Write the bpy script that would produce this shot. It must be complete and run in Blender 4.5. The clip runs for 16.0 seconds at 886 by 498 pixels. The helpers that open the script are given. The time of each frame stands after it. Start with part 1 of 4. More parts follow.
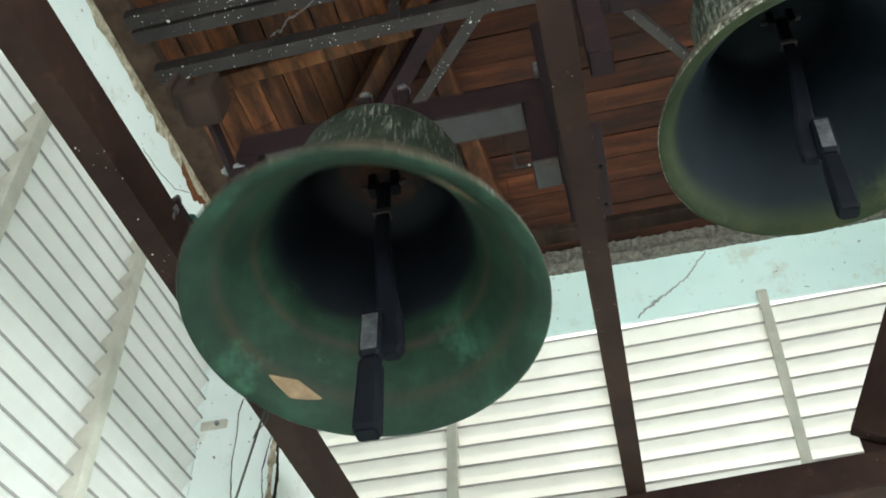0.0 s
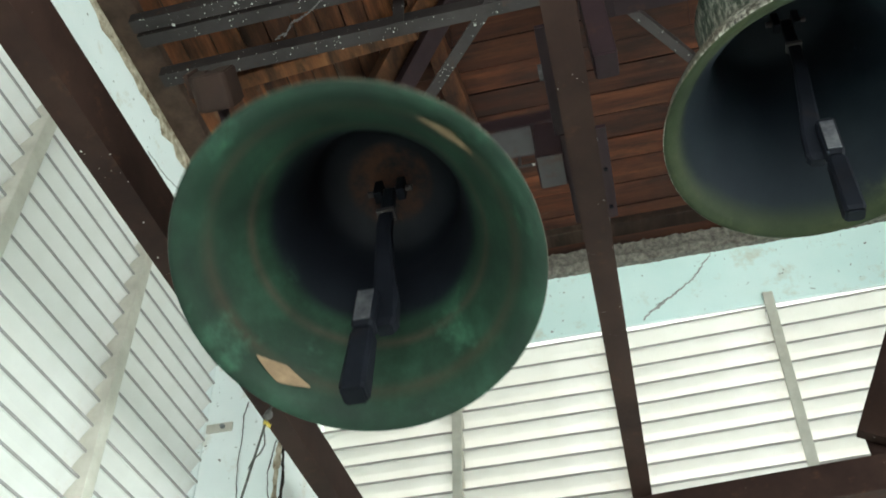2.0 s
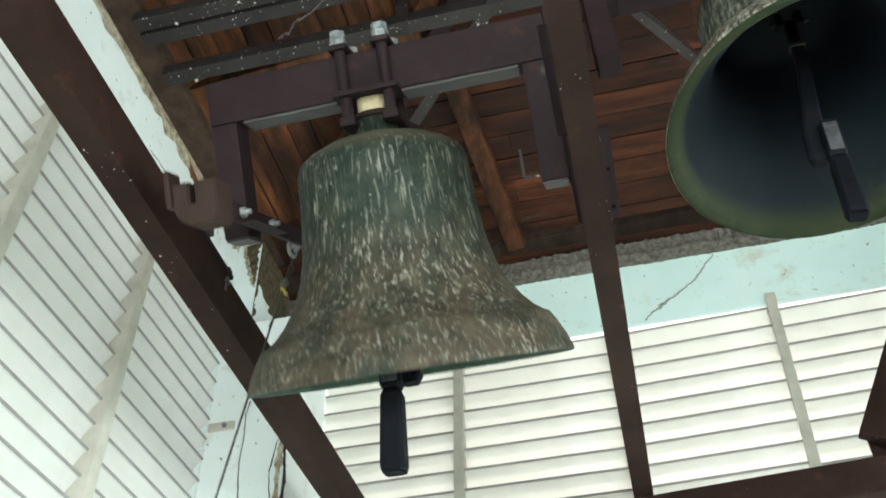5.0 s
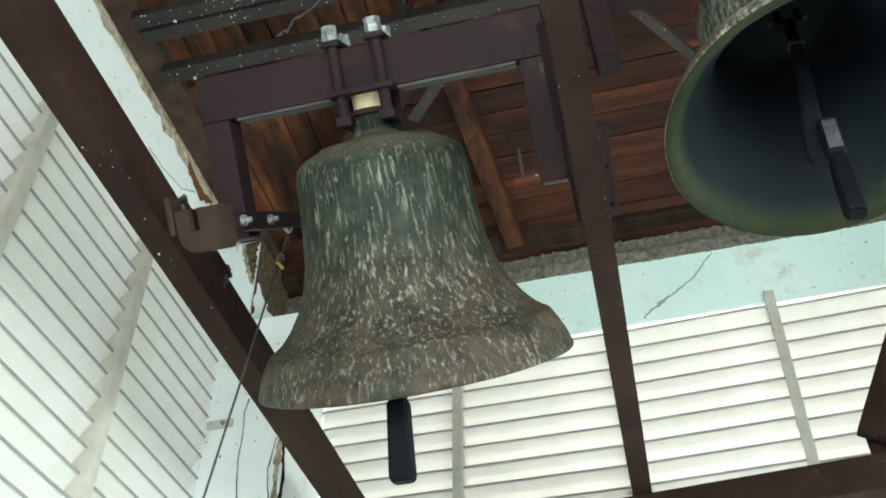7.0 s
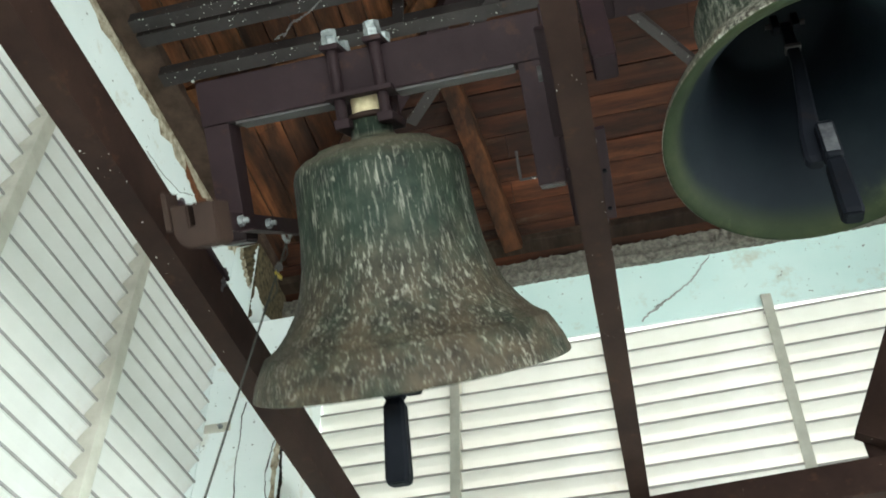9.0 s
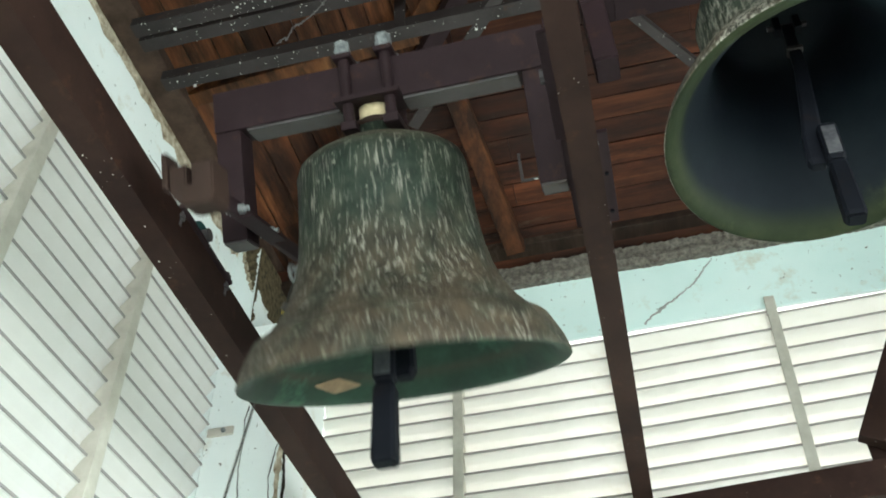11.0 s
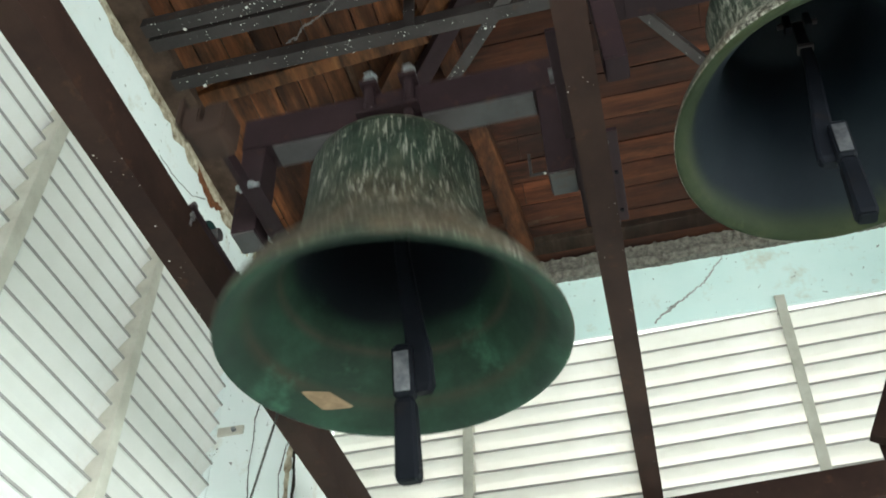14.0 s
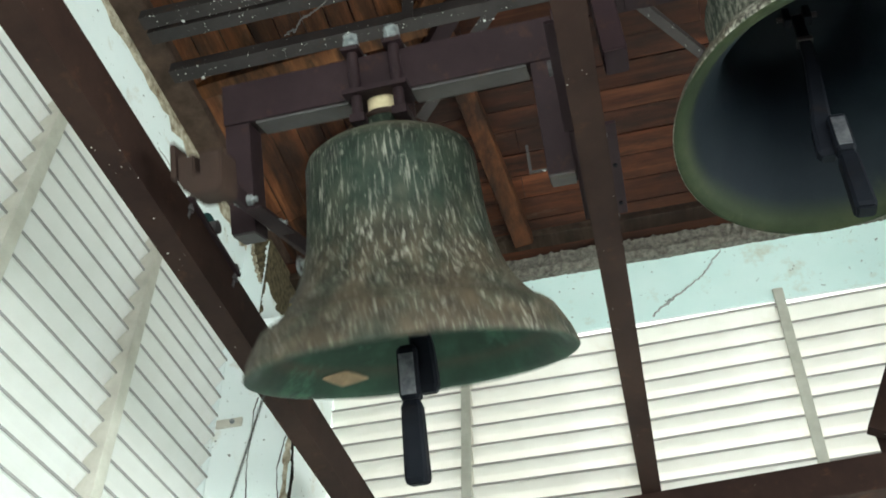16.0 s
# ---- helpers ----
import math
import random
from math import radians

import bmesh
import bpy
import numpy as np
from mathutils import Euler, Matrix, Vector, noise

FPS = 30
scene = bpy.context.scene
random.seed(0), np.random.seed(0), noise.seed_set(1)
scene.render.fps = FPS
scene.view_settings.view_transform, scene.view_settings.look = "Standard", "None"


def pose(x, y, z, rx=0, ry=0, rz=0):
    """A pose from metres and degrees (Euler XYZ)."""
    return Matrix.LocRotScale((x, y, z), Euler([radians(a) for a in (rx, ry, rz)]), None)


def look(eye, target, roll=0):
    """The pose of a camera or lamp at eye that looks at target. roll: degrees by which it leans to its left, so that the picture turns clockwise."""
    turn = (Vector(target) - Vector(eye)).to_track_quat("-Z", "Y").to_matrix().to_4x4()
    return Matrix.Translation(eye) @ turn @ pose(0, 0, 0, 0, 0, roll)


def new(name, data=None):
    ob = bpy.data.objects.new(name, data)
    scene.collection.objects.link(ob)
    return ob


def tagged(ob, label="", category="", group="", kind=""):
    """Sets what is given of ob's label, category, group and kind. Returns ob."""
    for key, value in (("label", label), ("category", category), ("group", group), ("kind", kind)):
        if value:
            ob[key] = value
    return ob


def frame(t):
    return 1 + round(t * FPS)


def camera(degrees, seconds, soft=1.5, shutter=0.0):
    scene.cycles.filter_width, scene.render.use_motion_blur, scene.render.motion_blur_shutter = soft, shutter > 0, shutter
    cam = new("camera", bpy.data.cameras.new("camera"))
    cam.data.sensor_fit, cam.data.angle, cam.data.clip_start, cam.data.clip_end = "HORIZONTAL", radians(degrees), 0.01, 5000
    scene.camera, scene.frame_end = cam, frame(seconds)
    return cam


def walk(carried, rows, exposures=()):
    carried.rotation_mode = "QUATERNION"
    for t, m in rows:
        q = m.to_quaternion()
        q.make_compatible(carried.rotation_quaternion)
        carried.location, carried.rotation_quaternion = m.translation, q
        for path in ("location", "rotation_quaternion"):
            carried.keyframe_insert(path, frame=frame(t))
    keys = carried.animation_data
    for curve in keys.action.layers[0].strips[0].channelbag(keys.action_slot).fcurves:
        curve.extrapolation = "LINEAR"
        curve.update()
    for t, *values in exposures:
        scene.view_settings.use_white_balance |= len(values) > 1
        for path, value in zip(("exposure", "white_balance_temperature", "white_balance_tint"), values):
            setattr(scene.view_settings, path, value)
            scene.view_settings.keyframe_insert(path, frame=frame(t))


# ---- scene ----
# ---- the camera: it stands on the belfry floor and looks up, held by hand ----
EYE = 1.6
cam = camera(50.65, 16.0, soft=1.8, shutter=0.5)
TURNS = [
    (0, 132.787, 1.516, 13.191),
    (0.5, 132.908, 1.521, 13.233),
    (1, 132.931, 1.433, 13.253),
    (1.5, 132.915, 1.244, 13.204),
    (2, 132.951, 1.378, 13.482),
    (2.5, 133.139, 1.389, 13.605),
    (3, 133.214, 1.278, 13.590),
    (3.5, 133.089, 1.242, 13.572),
    (4, 133.071, 1.232, 13.529),
    (6.5, 132.701, 1.021, 13.392),
    (7, 132.791, 1.190, 13.386),
    (7.5, 132.941, 1.185, 13.379),
    (8, 133.015, 1.144, 13.346),
    (8.5, 133.049, 1.257, 13.308),
    (9, 132.997, 1.278, 13.274),
    (11.5, 133.225, 1.266, 13.538),
    (12, 133.156, 0.832, 13.328),
    (12.5, 133.210, 0.737, 13.414),
    (13, 133.266, 0.963, 13.584),
    (13.5, 133.373, 0.997, 13.828),
    (14, 133.164, 0.971, 13.985),
    (14.5, 133.039, 0.919, 13.858),
    (15, 132.935, 1.124, 14.012),
    (15.5, 132.855, 1.096, 13.971),
    (16, 132.715, 0.966, 13.862),
]
walk(cam, [(t, pose(0, 0, EYE, rx, ry, rz)) for t, rx, ry, rz in TURNS],
     exposures=[(0.0, 0.0), (16.0, 0.0)])

# ---- plan: metres, x along the bell axles, y into the depth ----
WALL_X, WALL_Y = -1.57, 3.20          # inner faces of the two louvred walls
FAR_X, NEAR_Y = 2.63, -1.0            # the two walls out of view
LOUVRE_TOP, WALL_TOP = 4.02, 4.47
PIVOT = Vector((-0.486, 1.571, 3.3095))
BEAM_Z, BEAM_H = 3.13, 0.13           # underside and height of the bell beams
PITCH = 0.0877
SLOPE = 0.47

# ---- world and light ----
world = bpy.data.worlds.new("sky")
scene.world = world
world.use_nodes = True
wn = world.node_tree.nodes
sky = wn.new("ShaderNodeTexSky")
sky.sky_type, sky.sun_disc = "NISHITA", False
sky.sun_elevation, sky.sun_rotation = radians(48), radians(35)
world.node_tree.links.new(sky.outputs[0], wn["Background"].inputs[0])
wn["Background"].inputs[1].default_value = 0.12


def lamp(name, kind, m, energy, color, **values):
    data = bpy.data.lights.new(name, kind)
    data.energy, data.color = energy, color
    if kind == "AREA":
        data.shape, data.size, data.size_y = "RECTANGLE", values["w"], values["h"]
    else:
        data.angle = values["angle"]
    ob = new(name, data)
    ob.matrix_basis = m
    return ob


lamp("sun", "SUN", look((3, 6, 9), (0, 1, 2)), 3.0, (1.0, 0.95, 0.88), angle=radians(0.6))
# daylight standing in the louvred openings
lamp("daylight_back", "AREA", look((0.6, 4.3, 3.5), (0.6, 3.2, 3.4)), 200, (1.0, 0.97, 0.87), w=4.2, h=2.6)
lamp("daylight_side", "AREA", look((-2.7, 1.1, 3.5), (-1.57, 1.1, 3.4)), 62, (0.95, 1.0, 0.97), w=4.2, h=2.6)
# area lamps in openings added to the two unseen walls, to light the room
lamp("daylight_near", "AREA", look((0.6, NEAR_Y - 0.1, 2.2), (0.6, 1.5, 1.3)), 142, (0.92, 1.0, 0.965), w=2.6, h=1.6)
lamp("daylight_far", "AREA", look((FAR_X + 0.1, 1.1, 2.2), (0.6, 1.1, 1.3)), 138, (0.92, 1.0, 0.965), w=2.6, h=1.6)


# ---- materials ----
def ramp(nt, src, stops):
    n = nt.nodes.new("ShaderNodeValToRGB")
    e = n.color_ramp.elements
    while len(e) < len(stops):
        e.new(0.5)
    for el, (p, c) in zip(e, stops):
        el.position, el.color = p, (*c, 1) if len(c) == 3 else c
    nt.links.new(src, n.inputs[0])
    return n.outputs[0]


def coords(nt, scale=(1, 1, 1), rot=(0, 0, 0)):
    tc, mp = nt.nodes.new("ShaderNodeTexCoord"), nt.nodes.new("ShaderNodeMapping")
    mp.inputs["Scale"].default_value, mp.inputs["Rotation"].default_value = scale, rot
    nt.links.new(tc.outputs["Object"], mp.inputs[0])
    return mp.outputs[0]


def noise_tex(nt, vec, scale, detail=6, rough=0.6):
    n = nt.nodes.new("ShaderNodeTexNoise")
    n.inputs["Scale"].default_value, n.inputs["Detail"].default_value, n.inputs["Roughness"].default_value = scale, detail, rough
    nt.links.new(vec, n.inputs["Vector"])
    return n.outputs[0]


def mix(nt, fac, a, b, blend="MIX"):
    n = nt.nodes.new("ShaderNodeMix")
    n.data_type, n.blend_type = "RGBA", blend
    for i, v in ((0, fac), (6, a), (7, b)):
        if isinstance(v, (int, float)):
            n.inputs[i].default_value = v
        elif isinstance(v, tuple):
            n.inputs[i].default_value = (*v, 1)
        else:
            nt.links.new(v, n.inputs[i])
    return n.outputs[2]


def material(name, rough=0.6, metal=0.0, gloss=0.22):
    m = bpy.data.materials.new(name)
    m.use_nodes = True
    nt = m.node_tree
    b = nt.nodes["Principled BSDF"]
    b.inputs["Roughness"].default_value, b.inputs["Metallic"].default_value, b.inputs["Specular IOR Level"].default_value = rough, metal, gloss
    return m, nt, b


def bump(nt, b, src, strength, dist=0.01):
    n = nt.nodes.new("ShaderNodeBump")
    n.inputs["Strength"].default_value, n.inputs["Distance"].default_value = strength, dist
    nt.links.new(src, n.inputs["Height"])
    nt.links.new(n.outputs[0], b.inputs["Normal"])


def island(nt):
    return nt.nodes.new("ShaderNodeNewGeometry").outputs["Random Per Island"]


def painted_steel(name, dark, light, rough=0.55, specks=0.665, rust=(0.06, 0.028, 0.015), gloss=0.22):
    m, nt, b = material(name, rough, 0.0, gloss)
    v = coords(nt)
    base = ramp(nt, noise_tex(nt, v, 5, 8, 0.65), [(0.3, dark), (0.7, light)])
    base = mix(nt, ramp(nt, noise_tex(nt, v, 14, 6, 0.7), [(0.58, (0, 0, 0)), (0.72, (0.6, 0.6, 0.6))]), base, rust)
    dots = ramp(nt, noise_tex(nt, v, 58, 5, 0.62), [(specks, (0, 0, 0)), (specks + 0.03, (1, 1, 1))])
    where = ramp(nt, noise_tex(nt, v, 4.5, 4, 0.6), [(0.40, (0.05, 0.05, 0.05)), (0.58, (1, 1, 1))])
    base = mix(nt, mix(nt, 1.0, dots, where, "MULTIPLY"), base, (0.55, 0.55, 0.52))
    nt.links.new(base, b.inputs["Base Color"])
    bump(nt, b, noise_tex(nt, v, 60, 4), 0.25, 0.002)
    return m


M_BEAM = painted_steel("brown_painted_steel", (0.0137, 0.0066, 0.0055), (0.0310, 0.0164, 0.0124), 0.75, 0.715, gloss=0.10)
M_YOKE = painted_steel("plum_painted_steel", (0.0170, 0.0092, 0.0109), (0.0276, 0.0158, 0.0184), 0.65, 0.78, gloss=0.13)
M_ANGLE = painted_steel("grey_angle_iron", (0.0150, 0.0120, 0.0120), (0.038, 0.032, 0.031), 0.6, 0.645)
M_RUSTY = painted_steel("rusty_cast_iron", (0.0163, 0.0084, 0.0065), (0.0358, 0.0195, 0.0137), 0.75, 0.78)
M_IRON = painted_steel("black_clapper_iron", (0.0025, 0.003, 0.0045), (0.007, 0.008, 0.011), 0.6, 0.80, (0.012, 0.008, 0.006), 0.04)


def worn_metal():
    m, nt, b = material("worn_bare_steel", 0.38, 0.75)
    v = coords(nt)
    nt.links.new(ramp(nt, noise_tex(nt, v, 40, 5), [(0.3, (0.06, 0.062, 0.072)), (0.7, (0.19, 0.19, 0.20))]), b.inputs["Base Color"])
    bump(nt, b, noise_tex(nt, v, 120, 3), 0.3, 0.001)
    return m


def zinc():
    m, nt, b = material("galvanised_zinc", 0.45, 0.4)
    v = coords(nt)
    nt.links.new(ramp(nt, noise_tex(nt, v, 60, 4), [(0.35, (0.14, 0.155, 0.16)), (0.65, (0.32, 0.34, 0.34))]), b.inputs["Base Color"])
    return m


M_WORN, M_ZINC = worn_metal(), zinc()
M_PLATE = painted_steel("dull_grey_plate", (0.042, 0.038, 0.039), (0.080, 0.074, 0.075), 0.5, 0.80)
M_BARE = painted_steel("bare_grey_steel", (0.065, 0.061, 0.06), (0.125, 0.12, 0.117), 0.5, 0.80)


def bronze_outside(name, heavy=0.0):
    m, nt, b = material(name, 0.62, 0.0)
    v = coords(nt)
    fine = noise_tex(nt, v, 16, 9, 0.68)
    green = ramp(nt, fine, [(0.32, (0.0038, 0.0068, 0.0050)), (0.5, (0.0095, 0.0215, 0.0145)), (0.70, (0.0270, 0.0380, 0.0270))])
    # dusty brown gathers on the flare of the lip
    sep = nt.nodes.new("ShaderNodeSeparateXYZ")
    nt.links.new(v, sep.inputs[0])
    low = ramp(nt, mapped(nt, sep.outputs[2], 0.0, -0.35), [(0.12, (0.18, 0.18, 0.18)), (0.75, (1, 1, 1))])
    blot = ramp(nt, noise_tex(nt, v, 9, 6, 0.65), [(0.32, (0.25, 0.25, 0.25)), (0.55, (1, 1, 1))])
    dust = mix(nt, 1.0, low, blot, "MULTIPLY")
    brown = ramp(nt, fine, [(0.33, (0.0150, 0.0115, 0.0075)), (0.68, (0.0660, 0.0500, 0.0315))])
    base = mix(nt, dust, green, brown)
    # pale streaks run down the flanks
    drip = noise_tex(nt, coords(nt, (105, 105, 15)), 1.0, 6, 0.68)
    streak = ramp(nt, drip, [(0.53 - heavy, (0, 0, 0)), (0.68 - heavy, (0.95, 0.95, 0.95))])
    patch = ramp(nt, noise_tex(nt, v, 5.5, 4, 0.6), [(0.32, (0.15, 0.15, 0.15)), (0.58, (1, 1, 1))])
    base = mix(nt, mix(nt, 1.0, streak, patch, "MULTIPLY"), base, (0.25, 0.24, 0.20))
    speck = ramp(nt, noise_tex(nt, coords(nt, (85, 85, 40)), 1.0, 3, 0.5), [(0.65, (0, 0, 0)), (0.72, (0.7, 0.7, 0.7))])
    base = mix(nt, speck, base, (0.19, 0.185, 0.15))
    # dust lies on the dome
    dome = ramp(nt, mapped(nt, sep.outputs[2], 0.075, 0.17), [(0.0, (0, 0, 0)), (0.5, (0.85, 0.85, 0.85)), (0.85, (0.85, 0.85, 0.85)), (0.95, (0, 0, 0))])
    base = mix(nt, mix(nt, 1.0, dome, blot, "MULTIPLY"), base, (0.095, 0.083, 0.058))
    nt.links.new(base, b.inputs["Base Color"])
    bump(nt, b, drip, 0.5, 0.006)
    return m


def mapped(nt, src, lo, hi):
    n = nt.nodes.new("ShaderNodeMapRange")
    n.inputs["From Min"].default_value, n.inputs["From Max"].default_value = lo, hi
    nt.links.new(src, n.inputs[0])
    return n.outputs[0]


def bronze_inside(name, gloss, shade_lo, shade_hi, lip_lo, lip_mid, lip_hi, edge):
    """A green lip, then bronze with the bell's inner shade painted in from the height edge upwards, rust at the very
    top.
    """
    m, nt, b = material(name, 0.62, 0.0, gloss)
    v = coords(nt)
    sep = nt.nodes.new("ShaderNodeSeparateXYZ")
    nt.links.new(v, sep.inputs[0])
    # dark colour stands for the shade up inside the bell
    deep_shade = ramp(nt, noise_tex(nt, v, 7, 8, 0.65), [(0.3, shade_lo), (0.7, shade_hi)])
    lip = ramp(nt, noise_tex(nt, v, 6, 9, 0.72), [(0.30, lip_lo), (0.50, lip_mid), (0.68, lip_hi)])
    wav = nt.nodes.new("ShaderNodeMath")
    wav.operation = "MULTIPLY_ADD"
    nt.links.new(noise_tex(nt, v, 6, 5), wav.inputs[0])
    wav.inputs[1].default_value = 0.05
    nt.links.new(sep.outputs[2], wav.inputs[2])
    base = mix(nt, ramp(nt, mapped(nt, wav.outputs[0], edge + 0.06, edge), [(0.2, (0, 0, 0)), (0.8, (1, 1, 1))]), deep_shade, lip)
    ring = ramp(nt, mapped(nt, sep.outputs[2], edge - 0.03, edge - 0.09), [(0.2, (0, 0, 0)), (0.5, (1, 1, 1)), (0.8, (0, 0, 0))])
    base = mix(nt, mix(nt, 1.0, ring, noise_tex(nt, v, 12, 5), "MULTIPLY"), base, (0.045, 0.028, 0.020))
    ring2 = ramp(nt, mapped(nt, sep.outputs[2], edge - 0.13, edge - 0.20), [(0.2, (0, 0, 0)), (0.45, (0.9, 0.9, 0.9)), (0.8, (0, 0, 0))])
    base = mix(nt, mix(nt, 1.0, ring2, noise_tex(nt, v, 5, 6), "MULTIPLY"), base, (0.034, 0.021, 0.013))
    top = ramp(nt, mapped(nt, sep.outputs[2], 0.098, 0.110), [(0.2, (0, 0, 0)), (0.9, (0.8, 0.8, 0.8))])
    rag = ramp(nt, noise_tex(nt, v, 17, 6, 0.7), [(0.38, (0, 0, 0)), (0.60, (1, 1, 1))])
    base = mix(nt, mix(nt, 1.0, top, rag, "MULTIPLY"), base, (0.075, 0.026, 0.009))
    bright = ramp(nt, noise_tex(nt, v, 4.3, 6, 0.7), [(0.585, (0, 0, 0)), (0.70, (0.9, 0.9, 0.9))])
    low = ramp(nt, mapped(nt, sep.outputs[2], edge + 0.05, edge - 0.02), [(0.1, (0, 0, 0)), (0.9, (1, 1, 1))])
    base = mix(nt, mix(nt, 1.0, bright, low, "MULTIPLY"), base, tuple(c * 1.7 for c in lip_hi))
    nt.links.new(base, b.inputs["Base Color"])
    bump(nt, b, noise_tex(nt, v, 22, 6, 0.7), 0.3, 0.004)
    return m


M_BRONZE, M_BRONZE_B = bronze_outside("verdigris_bronze_with_droppings"), bronze_outside("bronze_crusted_with_droppings", 0.07)
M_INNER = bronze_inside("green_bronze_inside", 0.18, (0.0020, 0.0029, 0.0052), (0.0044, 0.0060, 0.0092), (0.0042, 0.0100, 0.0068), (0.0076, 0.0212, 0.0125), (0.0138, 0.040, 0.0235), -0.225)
M_INNER_B = bronze_inside("shaded_bronze_inside_olive_lip", 0.07, (0.0034, 0.0052, 0.0080), (0.0066, 0.0098, 0.0125), (0.0085, 0.0125, 0.0060), (0.0145, 0.0195, 0.0095), (0.025, 0.029, 0.014), -0.32)


def plain(name, a, c, scale=12, rough=0.7, bumpy=0.15):
    m, nt, b = material(name, rough)
    v = coords(nt)
    nt.links.new(ramp(nt, noise_tex(nt, v, scale, 7, 0.65), [(0.3, a), (0.7, c)]), b.inputs["Base Color"])
    bump(nt, b, noise_tex(nt, v, scale * 6, 4), bumpy, 0.003)
    return m


M_TAN = plain("bare_tan_patch", (0.12, 0.078, 0.045), (0.20, 0.137, 0.08), 30)
M_CREAM = plain("cream_spacer_block", (0.46, 0.37, 0.22), (0.68, 0.57, 0.37), 40)
M_PLASTIC = plain("green_bearing_paint", (0.01, 0.06, 0.06), (0.02, 0.10, 0.09), 20, 0.4)
M_TAG = plain("yellow_plastic_tie", (0.42, 0.30, 0.03), (0.60, 0.45, 0.06), 30, 0.45)
M_ROPE = plain("grey_rope_fibre", (0.03, 0.032, 0.028), (0.08, 0.08, 0.07), 200, 0.9)
M_PLATEWOOD = plain("weathered_brown_plate", (0.028, 0.017, 0.012), (0.080, 0.050, 0.036), 14, 0.9, 0.4)
M_DARK = plain("dark_crack", (0.01, 0.008, 0.006), (0.03, 0.022, 0.016), 30, 0.9)
M_FLOOR = plain("pale_dusty_floor", (0.54, 0.52, 0.48), (0.70, 0.68, 0.64), 4, 0.85)
M_BROKEN = plain("stained_bare_render", (0.018, 0.013, 0.007), (0.17, 0.135, 0.078), 42, 0.95, 0.8)
M_ROUGH = plain("rough_grey_concrete", (0.06, 0.053, 0.044), (0.23, 0.21, 0.18), 45, 0.95, 0.8)


def slat_material():
    m, nt, b = material("white_slat_paint", 0.5)
    v = coords(nt)
    col = ramp(nt, noise_tex(nt, v, 3, 7, 0.65), [(0.3, (0.70, 0.70, 0.66)), (0.7, (0.82, 0.82, 0.80))])
    col = mix(nt, ramp(nt, noise_tex(nt, coords(nt, (9, 9, 9)), 1.0, 8, 0.75), [(0.60, (0, 0, 0)), (0.78, (0.5, 0.5, 0.5))]), col, (0.58, 0.50, 0.36))
    nt.links.new(col, b.inputs["Base Color"])
    tr = nt.nodes.new("ShaderNodeBsdfTranslucent")
    nt.links.new(col, tr.inputs[0])
    mx = nt.nodes.new("ShaderNodeMixShader")
    mx.inputs[0].default_value = 0.36
    nt.links.new(b.outputs[0], mx.inputs[1])
    nt.links.new(tr.outputs[0], mx.inputs[2])
    nt.links.new(mx.outputs[0], nt.nodes["Material Output"].inputs[0])
    return m


M_SLAT = slat_material()
# shade on the slats' inward front edges, painted in as a darker grey
M_LIP_SHADE = plain("slat_edge_painted_shade", (0.25, 0.238, 0.23), (0.36, 0.345, 0.33), 10, 0.7)
M_POST = plain("cream_post_paint", (0.42, 0.40, 0.34), (0.60, 0.58, 0.51), 8, 0.6)


def plaster(name, low, high):
    m, nt, b = material(name, 0.9)
    v = coords(nt)
    col = ramp(nt, noise_tex(nt, v, 2.2, 8, 0.6), [(0.3, low), (0.7, high)])
    col = mix(nt, ramp(nt, noise_tex(nt, v, 7, 8, 0.7), [(0.57, (0, 0, 0)), (0.74, (0.55, 0.55, 0.55))]), col, (0.52, 0.44, 0.29))
    col = mix(nt, ramp(nt, noise_tex(nt, v, 48, 3, 0.5), [(0.70, (0, 0, 0)), (0.73, (0.8, 0.8, 0.8))]), col, (0.13, 0.12, 0.10))
    nt.links.new(col, b.inputs["Base Color"])
    bump(nt, b, noise_tex(nt, v, 18, 7, 0.65), 0.3, 0.006)
    return m


# back wall: the mint cast of overexposure is painted into the white limewash
M_OVEREXPOSED = plaster("overexposed_limewash", (0.70, 0.90, 0.87), (0.80, 0.96, 0.93))
M_PLASTER = plaster("white_limewash", (0.82, 0.90, 0.89), (0.90, 0.96, 0.95))


